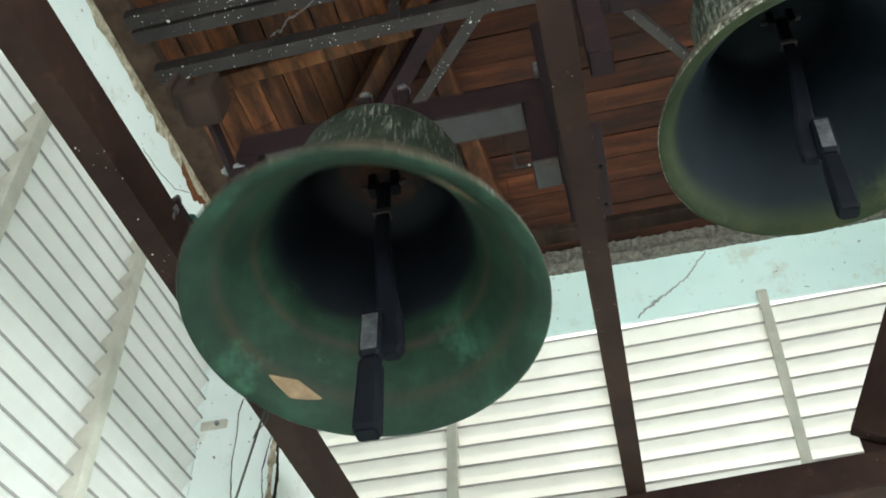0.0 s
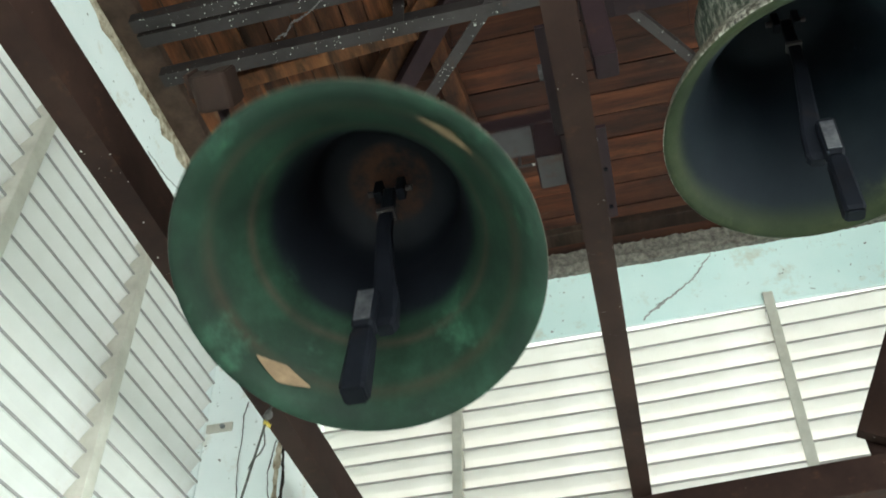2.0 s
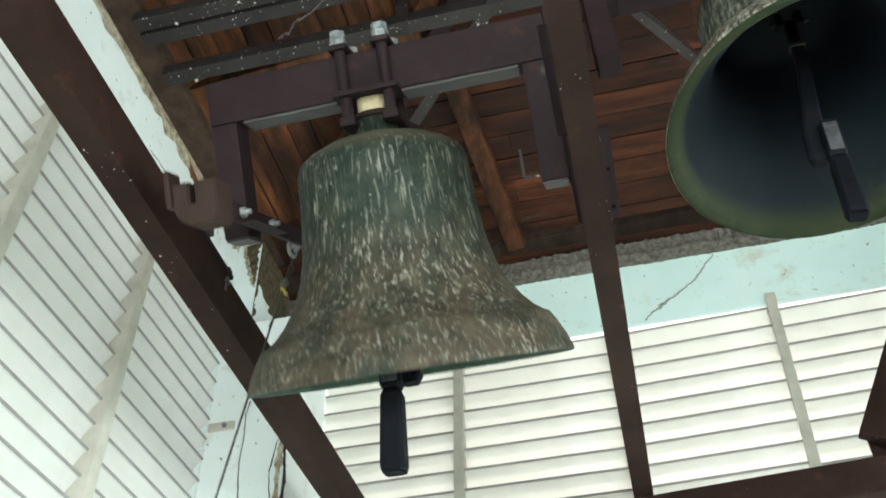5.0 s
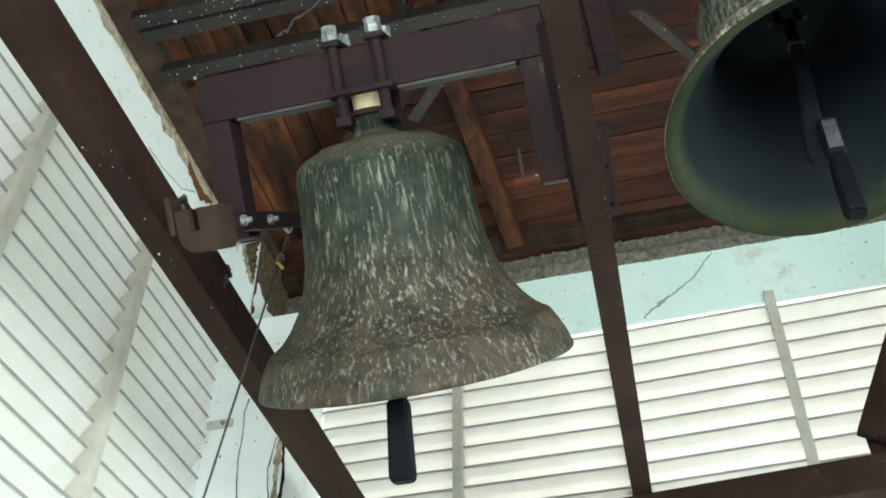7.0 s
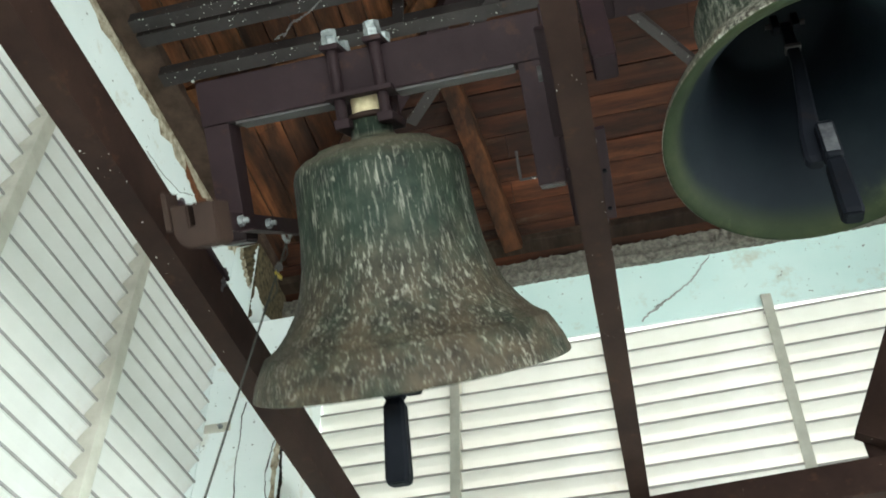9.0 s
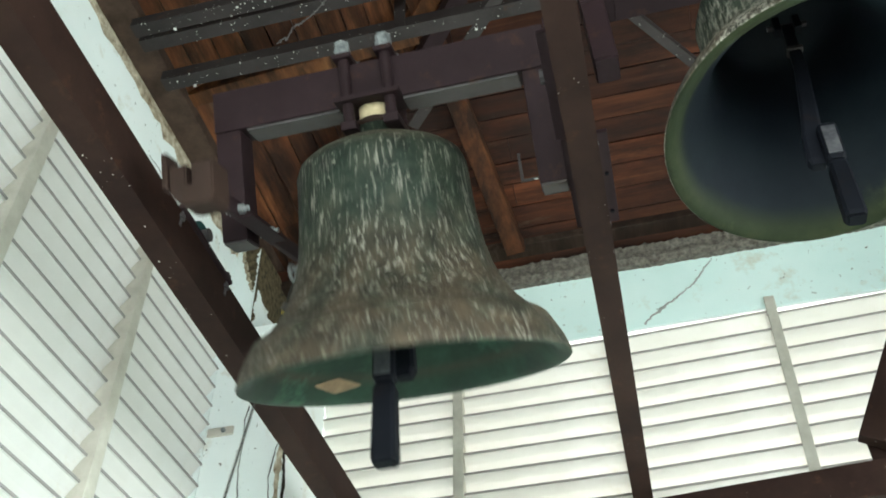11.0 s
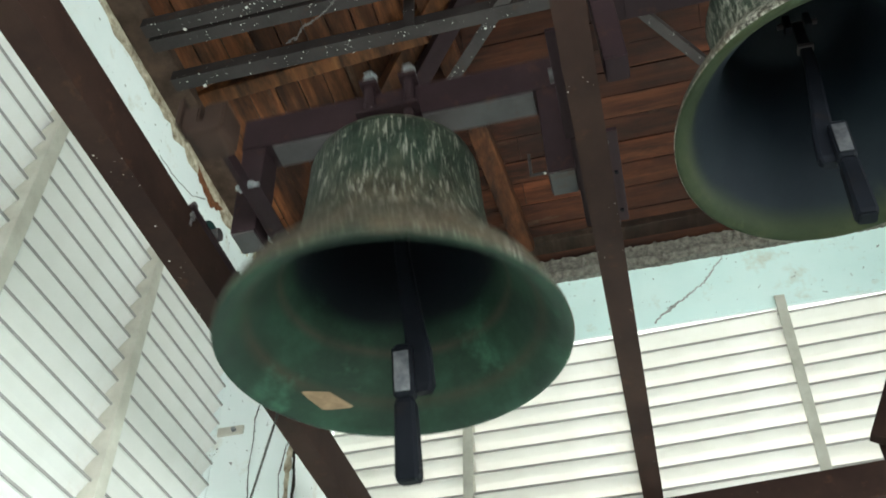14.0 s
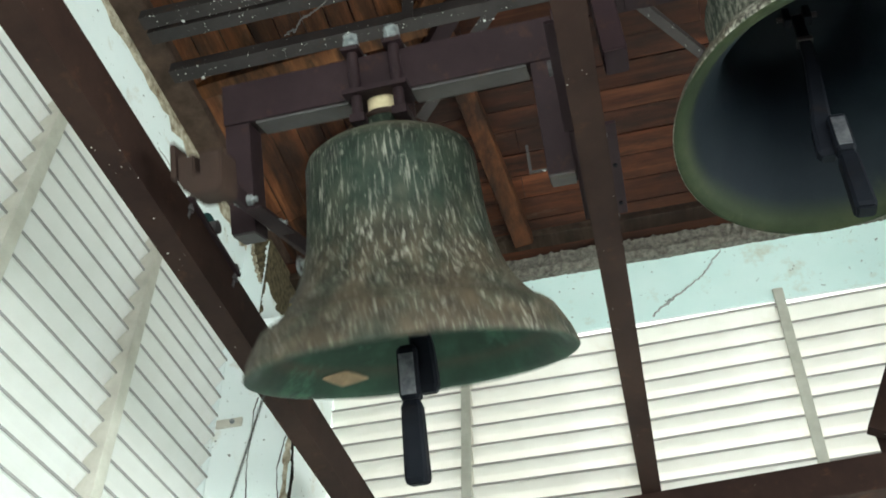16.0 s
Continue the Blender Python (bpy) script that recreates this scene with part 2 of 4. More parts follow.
def board_material(name, along, dark, mid, light, spread=0.7):
    m, nt, b = material(name, 0.75)
    s = [16, 16, 16]
    s[along] = 0.9
    v = coords(nt, tuple(s))
    grain = noise_tex(nt, v, 1.6, 9, 0.7)
    col = ramp(nt, grain, [(0.25, dark), (0.5, mid), (0.78, light)])
    tone = ramp(nt, island(nt), [(0.0, (0.22, 0.20, 0.20)), (0.45, (0.7, 0.66, 0.64)), (1.0, (1.5, 1.45, 1.35))])
    col = mix(nt, spread, col, tone, "MULTIPLY")
    s2 = [11, 11, 11]
    s2[along] = 2.2
    v2 = coords(nt, tuple(s2))
    col = mix(nt, ramp(nt, noise_tex(nt, v2, 1.0, 8, 0.7), [(0.42, (0, 0, 0)), (0.62, (0.85, 0.85, 0.85))]), col, (0.0085, 0.0038, 0.0026))
    col = mix(nt, ramp(nt, noise_tex(nt, coords(nt, tuple(k * 0.8 for k in s2), (0.4, 0.7, 1.1)), 1.0, 9, 0.75), [(0.60, (0, 0, 0)), (0.74, (0.7, 0.7, 0.7))]), col, (0.105, 0.086, 0.058))
    col = mix(nt, ramp(nt, noise_tex(nt, coords(nt), 1.5, 5, 0.6), [(0.46, (0, 0, 0)), (0.62, (0.6, 0.6, 0.6))]), col, (0.012, 0.0045, 0.003))
    nt.links.new(col, b.inputs["Base Color"])
    bump(nt, b, grain, 0.4, 0.004)
    return m


M_BOARD_X = board_material("roof_boards_along_x", 0, (0.0143, 0.0044, 0.0020), (0.0598, 0.0167, 0.0063), (0.1323, 0.0460, 0.0184))
M_BOARD_Y = board_material("roof_boards_along_y", 1, (0.0170, 0.0058, 0.0023), (0.088, 0.030, 0.0110), (0.225, 0.092, 0.036))
M_TIMBER = board_material("orange_timber", 1, (0.060, 0.021, 0.0065), (0.140, 0.053, 0.018), (0.215, 0.095, 0.036), 0.2)
M_RAFTER = board_material("red_brown_rafter", 1, (0.026, 0.0085, 0.003), (0.075, 0.025, 0.0085), (0.13, 0.053, 0.020), 0.1)
M_OLDWOOD = board_material("old_dark_wood", 1, (0.015, 0.0098, 0.0068), (0.040, 0.026, 0.018), (0.095, 0.068, 0.046), 0.2)


# ---- mesh helpers ----
def part(name, bm, mat, parent=None, label="", smooth=False):
    me = bpy.data.meshes.new(name)
    bm.to_mesh(me)
    bm.free()
    for m in (mat if isinstance(mat, (list, tuple)) else [mat]):
        me.materials.append(m)
    if smooth:
        for p in me.polygons:
            p.use_smooth = True
    ob = new(name, me)
    if parent:
        ob.parent = parent
    return tagged(ob, label)


def empty(name, m, label="", category="", group="", kind=""):
    ob = new(name)
    ob.empty_display_size = 0.1
    ob.matrix_basis = m
    return tagged(ob, label, category, group, kind)


def add_box(bm, lo, hi, m=None, bev=0.0):
    vs = [bm.verts.new((x, y, z)) for x in (lo[0], hi[0]) for y in (lo[1], hi[1]) for z in (lo[2], hi[2])]
    fs = [bm.faces.new([vs[i] for i in q]) for q in ((0, 1, 3, 2), (4, 6, 7, 5), (0, 4, 5, 1), (2, 3, 7, 6), (0, 2, 6, 4), (1, 5, 7, 3))]
    if bev:
        es = list({e for f in fs for e in f.edges})
        r = bmesh.ops.bevel(bm, geom=es, offset=bev, segments=2, affect="EDGES", profile=0.6)
        vs = list({v for v in r["verts"]} | {v for v in vs if v.is_valid})
    if m is not None:
        bmesh.ops.transform(bm, matrix=m, verts=[v for v in vs if v.is_valid])
    return bm


def box(lo, hi, m=None, bev=0.0):
    return add_box(bmesh.new(), lo, hi, m, bev)


def along(a, b, up=(0, 0, 1)):
    """A pose at a with its x axis towards b."""
    a, b = Vector(a), Vector(b)
    x = (b - a).normalized()
    y = Vector(up).cross(x).normalized()
    z = x.cross(y)
    return Matrix.Translation(a) @ Matrix((x, y, z)).transposed().to_4x4(), (b - a).length


def rod(a, b, r, n=12, bm=None):
    bm = bm or bmesh.new()
    m, ln = along(a, b, (0.13, 0.2, 1))
    rings = []
    for x in (0, ln):
        rings.append([bm.verts.new(m @ Vector((x, r * math.cos(2 * math.pi * i / n), r * math.sin(2 * math.pi * i / n)))) for i in range(n)])
    for i in range(n):
        j = (i + 1) % n
        bm.faces.new((rings[0][i], rings[0][j], rings[1][j], rings[1][i]))
    bm.faces.new(rings[0][::-1])
    bm.faces.new(rings[1])
    return bm


def channel_bar(a, b, w, h, t=0.008, up=(0, 0, 1), open_side=1):
    """A U section from a to b, w wide and h high, its underside at the line a-b."""
    bm = bmesh.new()
    m, ln = along(a, b, up)
    web = (w - t, w) if open_side < 0 else (0, t)
    add_box(bm, (0, 0, 0), (ln, w, t), m)
    add_box(bm, (0, 0, h - t), (ln, w, h), m)
    add_box(bm, (0, web[0], t), (ln, web[1], h - t), m)
    bmesh.ops.recalc_face_normals(bm, faces=bm.faces)
    return bm


def revolve(rows, n=96, wobble=0.0, mats=None):
    """Rows of (radius, z, material) turned round z; radius 0 closes."""
    bm = bmesh.new()
    rings = []
    for k, (r, z, *_) in enumerate(rows):
        if r < 1e-5:
            rings.append([bm.verts.new((0, 0, z))])
            continue
        ring = []
        for i in range(n):
            a = 2 * math.pi * i / n
            rr = r + wobble * noise.noise((math.cos(a) * 3, math.sin(a) * 3, z * 14))
            ring.append(bm.verts.new((rr * math.cos(a), rr * math.sin(a), z)))
        rings.append(ring)
    for k in range(len(rings) - 1):
        p, q = rings[k], rings[k + 1]
        for i in range(n):
            j = (i + 1) % n
            vs = [p[i % len(p)], p[j % len(p)], q[j % len(q)], q[i % len(q)]]
            vs = list(dict.fromkeys(vs))
            if len(vs) > 2:
                f = bm.faces.new(vs)
                f.material_index = rows[k][2] if len(rows[k]) > 2 else 0
                f.smooth = True
    bmesh.ops.recalc_face_normals(bm, faces=bm.faces)
    return bm


def hexagon(r, h, m, bm=None):
    bm = bm or bmesh.new()
    bot = [bm.verts.new(m @ Vector((r * math.cos(math.pi / 3 * i), r * math.sin(math.pi / 3 * i), 0))) for i in range(6)]
    top = [bm.verts.new(m @ Vector((r * 0.97 * math.cos(math.pi / 3 * i), r * 0.97 * math.sin(math.pi / 3 * i), h))) for i in range(6)]
    for i in range(6):
        bm.faces.new((bot[i], bot[(i + 1) % 6], top[(i + 1) % 6], top[i]))
    bm.faces.new(bot[::-1])
    bm.faces.new(top)
    return bm


def roughen(bm, amount, scale, only=None):
    for v in bm.verts:
        if only is None or only(v.co):
            v.co += Vector(noise.noise_vector(v.co * scale)) * amount
    return bm


# ---- the walls ----
def structure(name, bm, mat, label="", category=""):
    return tagged(part(name, bm, mat), label, category, kind="structure")


structure("floor", box((WALL_X - 0.2, NEAR_Y - 0.2, -0.1), (FAR_X + 0.2, WALL_Y + 0.2, 0)), M_FLOOR, "pale dusty belfry floor", "floor")
structure("ground", box((-400, -400, -0.4), (400, 400, -0.104)), M_FLOOR, "dry pale ground round the belfry", "ground")
LOW = 2.2
wb = box((WALL_X, WALL_Y, 0), (FAR_X, WALL_Y + 0.2, LOW))
add_box(wb, (WALL_X, WALL_Y, LOW), (-1.256, WALL_Y + 0.2, LOUVRE_TOP))
add_box(wb, (2.32, WALL_Y, LOW), (FAR_X, WALL_Y + 0.2, LOUVRE_TOP))
add_box(wb, (WALL_X, WALL_Y, LOUVRE_TOP), (FAR_X, WALL_Y + 0.2, WALL_TOP))
structure("wall_back", wb, M_OVEREXPOSED, "whitewashed belfry wall with cracked plaster", "wall")
wl = box((WALL_X - 0.2, NEAR_Y, 0), (WALL_X, WALL_Y + 0.2, LOW))
add_box(wl, (WALL_X - 0.2, 2.82, LOW), (WALL_X, WALL_Y + 0.2, LOUVRE_TOP))
add_box(wl, (WALL_X - 0.2, NEAR_Y, LOW), (WALL_X, -0.68, LOUVRE_TOP))
add_box(wl, (WALL_X - 0.2, NEAR_Y, LOUVRE_TOP), (WALL_X, WALL_Y + 0.2, WALL_TOP + 0.10))
structure("wall_side", wl, M_PLASTER, "whitewashed belfry wall with cracked plaster", "wall")
structure("wall_pier", box((WALL_X + 0.001, 2.825, LOUVRE_TOP + 0.0405), (-1.458, WALL_Y - 0.001, 4.53), bev=0.006), M_PLASTER, "white plaster pier under the wall plate", "wall")
structure("wall_pier_flank", box((-1.458, 2.829, LOUVRE_TOP + 0.0405), (-1.448, WALL_Y - 0.001, 4.528), bev=0.003), M_BROKEN, "rough brown flank of the pier where plaster has fallen", "wall")
structure("wall_pillar", box((WALL_X + 0.001, 2.82, 0), (-1.236, WALL_Y - 0.001, LOUVRE_TOP + 0.04), bev=0.006), M_PLASTER, "cracked white plaster pillar in the corner of the louvres", "wall")
for nm, lo, hi in (("wall_near", (WALL_X, NEAR_Y - 0.2, 0), (FAR_X, NEAR_Y, WALL_TOP)),):
    b = box(lo, (hi[0], hi[1], 1.4))
    add_box(b, (lo[0], lo[1], 3.0), hi)
    add_box(b, (lo[0], lo[1], 1.4), (-0.7, hi[1], 3.0))
    add_box(b, (1.9, lo[1], 1.4), (hi[0], hi[1], 3.0))
    structure(nm, b, M_PLASTER, "whitewashed belfry wall", "wall")
b = box((FAR_X, NEAR_Y, 0), (FAR_X + 0.2, WALL_Y + 0.2, 1.4))
add_box(b, (FAR_X, NEAR_Y, 3.0), (FAR_X + 0.2, WALL_Y + 0.2, WALL_TOP))
add_box(b, (FAR_X, NEAR_Y, 1.4), (FAR_X + 0.2, -0.2, 3.0))
add_box(b, (FAR_X, 2.4, 1.4), (FAR_X + 0.2, WALL_Y + 0.2, 3.0))
structure("wall_far", b, M_PLASTER, "whitewashed belfry wall", "wall")


# rough broken edge of concrete between the wall and the roof boards
def rough_strip(a, b, depth, lo, hi, normal):
    bm = bmesh.new()
    a, b, n = Vector(a), Vector(b), Vector(normal)
    cnt = int((b - a).length / 0.012)
    prof = [(0.0, lo), (depth * 0.7, lo - 0.004), (depth, lo + 0.025), (depth * 0.9, (lo + hi) / 2), (depth, hi - 0.02), (0.0, hi)]
    rows = []
    for i in range(cnt + 1):
        p = a.lerp(b, i / cnt)
        row = []
        for d, z in prof:
            co = p + n * d + Vector((0, 0, z))
            k = noise.fractal(co * 70, 0.7, 2.0, 4) * 0.006 + noise.noise(co * 6) * 0.008
            row.append(bm.verts.new(co + n * k * (d > 0) + Vector((0, 0, k * 0.9))))
        rows.append(row)
    for r, s in zip(rows, rows[1:]):
        for i in range(len(prof) - 1):
            bm.faces.new((r[i], s[i], s[i + 1], r[i + 1]))
    bmesh.ops.recalc_face_normals(bm, faces=bm.faces)
    return bm


structure("trim_back", rough_strip((WALL_X, WALL_Y, 0), (FAR_X, WALL_Y, 0), 0.05, 4.342, 4.46, (0, -1, 0)), M_ROUGH,
          "rough broken grey concrete edge under the roof boards", "trim")


# ---- louvres: posts and slats, each panel between two posts ----
def slat_mesh(ln):
    """A blade that slopes down to the outside, its length on x, outside towards +y."""
    bm = bmesh.new()
    prof = [(0.0, 0.0), (0.0, -0.0070), (0.004, -0.0085), (0.010, -0.010), (0.030, -0.038), (0.046, -0.066), (0.056, -0.094), (0.061, -0.092), (0.051, -0.064), (0.035, -0.035), (0.012, 0.0)]
    ends = [[bm.verts.new((x, y, z)) for y, z in prof] for x in (0, ln)]
    n = len(prof)
    for i in range(n):
        bm.faces.new((ends[0][i], ends[0][(i + 1) % n], ends[1][(i + 1) % n], ends[1][i]))
    bm.faces.new(ends[0][::-1])
    bm.faces.new(ends[1])
    bmesh.ops.recalc_face_normals(bm, faces=bm.faces)
    me = bpy.data.meshes.new("slat")
    bm.to_mesh(me)
    bm.free()
    me.materials.append(M_SLAT)
    me.materials.append(M_LIP_SHADE)
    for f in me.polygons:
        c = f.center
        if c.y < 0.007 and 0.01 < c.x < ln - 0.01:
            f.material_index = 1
    return me


def louvre(name, m, stops, first, last, depth, width, label):
    """m carries x along the wall and +y outwards; stops: (post edge along x, its lean, how far its head rises, the slats' slope after it)."""
    top = empty(name, m, label, "louvre", "", "structure")
    rng = random.Random(5)
    head = LOUVRE_TOP - EYE
    for x, tilt, rise, _ in stops:
        post = part("post", box((0, -depth, LOW - EYE - 2.0), (width, 0.05 if rise <= 0 else -0.0105, rise - 0.036), bev=0.004), M_POST, top)
        post.matrix_basis = pose(x, 0, head, 0, tilt, 0)
    part("head_rail", box((stops[0][0] - 0.58, 0.002, head - 0.010), (last, 0.10, head - 0.001)), M_PLASTER, top)
    xs = [q[0] for q in stops]
    spans = [(xs[0] - 0.575, xs[0], 0.0)] + [(p[0] + width - 0.02 * (p[1] > 0.5) - 0.025 * (p[2] > 0), q, p[3]) for p, q in zip(stops, xs[1:])] + [(xs[-1] + width, last, 0.0)]
    count = int((first - (LOW - EYE)) / PITCH)
    for a, b, slope in spans:
        me = slat_mesh(b - a + 0.004)
        for k in range(-1, count):
            ob = new("slat", me)
            ob.parent = top
            z = min(first - PITCH * k, head - 0.037) + rng.uniform(-0.0015, 0.0015)
            ob.matrix_basis = pose(a - 0.002, -0.010, z, rng.uniform(-1.2, 1.2), -slope + rng.uniform(-0.12, 0.12), 0)
    return top


louvre("window_1", pose(0, WALL_Y, EYE), [(-0.665, 1.5, 0.0, 0.0), (-0.014, 0, 0.0, 1.5), (0.646, 2.8, 0.078, 1.7), (1.66, 0, 0.0, 0)], 2.294, 2.31, 0.022, 0.041, "white slatted louvre with cream posts in the whitewashed wall")
louvre("window_2", pose(WALL_X, 0, EYE, 0, 0, 90), [(-0.12, 0, 0.0, 0), (0.80, 0, 0.0, 0), (1.493, 1.0, 0.0, 0), (2.137, 0.3, 0.0, 0)], 2.270, 2.815, 0.034, 0.05, "white slatted louvre with cream posts in the whitewashed wall")


# ---- the roof: horizontal boards on four slopes, a hip timber in the corner ----
MID_X, MID_Y = (WALL_X + FAR_X) / 2, (NEAR_Y + WALL_Y) / 2
RISE = math.hypot(1, SLOPE)


def roof_slope(name, m, eave, half, mat, board=0.105):
    """m: x along the eave from its middle, y up the slope's plan."""
    bm = bmesh.new()
    rng = random.Random(len(name))
    run = 0.0
    while run < half - 0.02:
        w = board * rng.uniform(0.9, 1.1)
        a, b = run, min(run + w / RISE, half)
        ln = half - a
        z = eave + a * SLOPE
        dz = rng.uniform(-0.003, 0.003)
        cut = sorted(rng.uniform(-ln, ln) for _ in range(2 if ln > 1 else 1))
        for p, q in zip([-ln] + cut, cut + [ln]):
            lo0, hi0 = p + 0.001, q - 0.001
            pts = []
            for y, zz in ((a + 0.003, z), (b - 0.0025, z + (b - a) * SLOPE)):
                for x in (lo0, hi0):
                    for h in (0, 0.022):
                        pts.append(bm.verts.new(m @ Vector((x, y - h * SLOPE / RISE, zz + dz + h))))
            for f in ((0, 2, 6, 4), (1, 5, 7, 3), (0, 4, 5, 1), (2, 3, 7, 6), (0, 1, 3, 2), (4, 6, 7, 5)):
                bm.faces.new([pts[i] for i in f])
        run = b
    bmesh.ops.recalc_face_normals(bm, faces=bm.faces)
    ob = structure(name, bm, mat, "brown weathered roof boarding seen from below", "ceiling")
    return ob


HALF = (FAR_X - WALL_X) / 2
roof_slope("ceiling_1", Matrix.Translation((MID_X, WALL_Y, 0)) @ pose(0, 0, 0, 0, 0, 180), 4.455, HALF, M_BOARD_X)
roof_slope("ceiling_2", Matrix.Translation((WALL_X, MID_Y, 0)) @ pose(0, 0, 0, 0, 0, -90), 4.566, HALF, M_BOARD_Y)
roof_slope("ceiling_3", Matrix.Translation((MID_X, NEAR_Y, 0)), 4.455, HALF, M_BOARD_X)
roof_slope("ceiling_4", Matrix.Translation((FAR_X, MID_Y, 0)) @ pose(0, 0, 0, 0, 0, 90), 4.455, HALF, M_BOARD_Y)
# weather skin above the boards
sk = bmesh.new()
c = [sk.verts.new(p) for p in ((WALL_X - 0.3, NEAR_Y - 0.3, 4.47), (FAR_X + 0.3, NEAR_Y - 0.3, 4.47), (FAR_X + 0.3, WALL_Y + 0.3, 4.47), (WALL_X - 0.3, WALL_Y + 0.3, 4.47))]
apex = sk.verts.new((MID_X, MID_Y, 4.62 + HALF * SLOPE + 0.1))
for i in range(4):
    sk.faces.new((c[i], c[(i + 1) % 4], apex))
structure("roof", sk, M_OLDWOOD, "dark underside of the roof covering", "roof")


def beam_thing(name, bm, mat, label, category, group=""):
    return tagged(part(name, bm, mat), label, category, group)


def timber(name, a, b, w, h, mat, label, drop=0.0, group=""):
    """A squared timber hung under the line a-b."""
    m, ln = along(a, b)
    return beam_thing(name, box((0, -w / 2, -h - drop), (ln, w / 2, -drop), m, bev=0.006), mat, label, "timber", group)


def hip(u, dz=0.0):
    return Vector((WALL_X + u - 0.075, WALL_Y - u, 4.46 + SLOPE * u + dz))


timber("hip_rafter", hip(0.45), hip(2.05), 0.075, 0.10, M_TIMBER, "orange-brown squared hip rafter under the roof boards", 0.0)
hm, hl = along(hip(0.45, -0.13) + Vector((0.055, 0.055, 0)), hip(1.9, -0.13) + Vector((0.055, 0.055, 0)))
beam_thing("hip_channel", box((0, -0.035, -0.05), (hl, 0.035, 0.02), hm, bev=0.004), M_YOKE, "dark plum steel hip strut under the roof", "steel strut")
timber("wall_plate", (WALL_X + 0.062, NEAR_Y, 4.615), (WALL_X + 0.062, WALL_Y, 4.615), 0.12, 0.055, M_PLATEWOOD, "dark weathered wall plate on top of the wall")
timber("purlin", (-1.46, 2.035, 4.672), (-0.50, 1.965, 4.672), 0.065, 0.07, M_TIMBER, "orange-brown timber piece under the roof boards")
timber("eave_board", (WALL_X, WALL_Y - 0.09, 4.53), (FAR_X, WALL_Y - 0.09, 4.53), 0.09, 0.05, M_OLDWOOD, "dark warped eave board above the concrete edge")
timber("jack_rafter", (-0.56, 1.75, 5.12), (-0.33, 3.1, 4.50), 0.085, 0.07, M_RAFTER, "orange-brown jack rafter under the roof boards")

M_DROP = plain("dried_white_droppings", (0.36, 0.36, 0.33), (0.68, 0.68, 0.64), 90, 0.9, 0.5)


def droppings(parent, a, b, side, count, seed, size=0.0045):
    """Small dried lumps clinging along the strip that starts at the line a-b and runs to side."""
    rng = random.Random(seed)
    bm = bmesh.new()
    a, b, side = Vector(a), Vector(b), Vector(side)
    while count > 0:
        c = a.lerp(b, rng.random())
        for _ in range(rng.randint(1, 5)):
            count -= 1
            edge = rng.choice((rng.random() ** 3, 1 - rng.random() ** 3, rng.random()))
            p = c + (b - a).normalized() * rng.gauss(0, 0.018) + side * edge
            r = size * (0.22 + 0.6 * rng.random() ** 2) * (2.1 if rng.random() < 0.10 else 1)
            ring = [bm.verts.new(p + Vector((r * math.cos(k) * rng.uniform(0.6, 1.5), r * math.sin(k) * rng.uniform(0.6, 1.3), 0.0012))) for k in (0.2, 1.3, 2.3, 3.3, 4.4, 5.4)]
            tip = bm.verts.new(p + Vector((rng.uniform(-0.3, 0.3) * r, rng.uniform(-0.3, 0.3) * r, -r * rng.uniform(0.4, 1.1))))
            for i in range(6):
                bm.faces.new((ring[i], tip, ring[(i + 1) % 6]))
            bm.faces.new(ring)
    bmesh.ops.recalc_face_normals(bm, faces=bm.faces)
    ob = part("droppings", bm, M_DROP, parent, "dried white bird droppings")
    return tagged(ob, "dried white bird droppings", kind="stuff")


# ---- steel tie bars under the roof ----
def angle_thing(name, a, b, w, label, category, group, t=0.006):
    """An angle iron: a flat flange and an upright leg along a-b."""
    m, ln = along(a, b)
    top = empty(name, m, label, category, group)
    part("flange", box((0, 0, 0), (ln, w, t)), M_ANGLE, top)
    part("leg", box((0, 0, t + 0.0004), (ln, t, w)), M_ANGLE, top)
    return top


for y, w in ((1.842, 0.055), (1.665, 0.05), (1.60, 0.05)):
    bar = angle_thing("tie_bar", (WALL_X + 0.1, y, 4.50), (FAR_X - 0.05, y, 4.50), w, "grey angle-iron tie bar spotted with droppings", "tie bar", "tie bars")
    droppings(bar, (0.02, 0, -0.001), (2.6, 0, -0.001), (0, w, 0), 62, int(y * 1000))
droppings(angle_thing("brace", (0.03, 1.627, 4.51), (-0.589, 2.311, 4.49), 0.045, "grey angle-iron brace spotted with droppings", "brace", "braces"), (0.05, 0, -0.001), (0.9, 0, -0.001), (0, 0.045, 0), 26, 31)
angle_thing("brace", (0.19, 1.85, 4.508), (0.56, 2.30, 4.44), 0.035, "grey angle-iron brace spotted with droppings", "brace", "braces")
beam_thing("hanger", box((-0.545, 1.80, 4.44), (-0.505, 1.808, 4.95)), M_ANGLE, "flat grey hanger strip fixed to the tie bar", "hanger")

# ---- plaster damage and small fixings on the walls ----
M_OCHRE = plain("ochre_broken_plaster", (0.12, 0.075, 0.035), (0.70, 0.64, 0.50), 26, 0.95, 0.6)
M_CRACK = plain("grey_crack_in_plaster", (0.20, 0.21, 0.20), (0.42, 0.44, 0.42), 40, 0.95, 0.3)
M_BRICK = plain("rusty_red_brick_patch", (0.10, 0.032, 0.014), (0.22, 0.09, 0.04), 30, 0.95, 0.6)


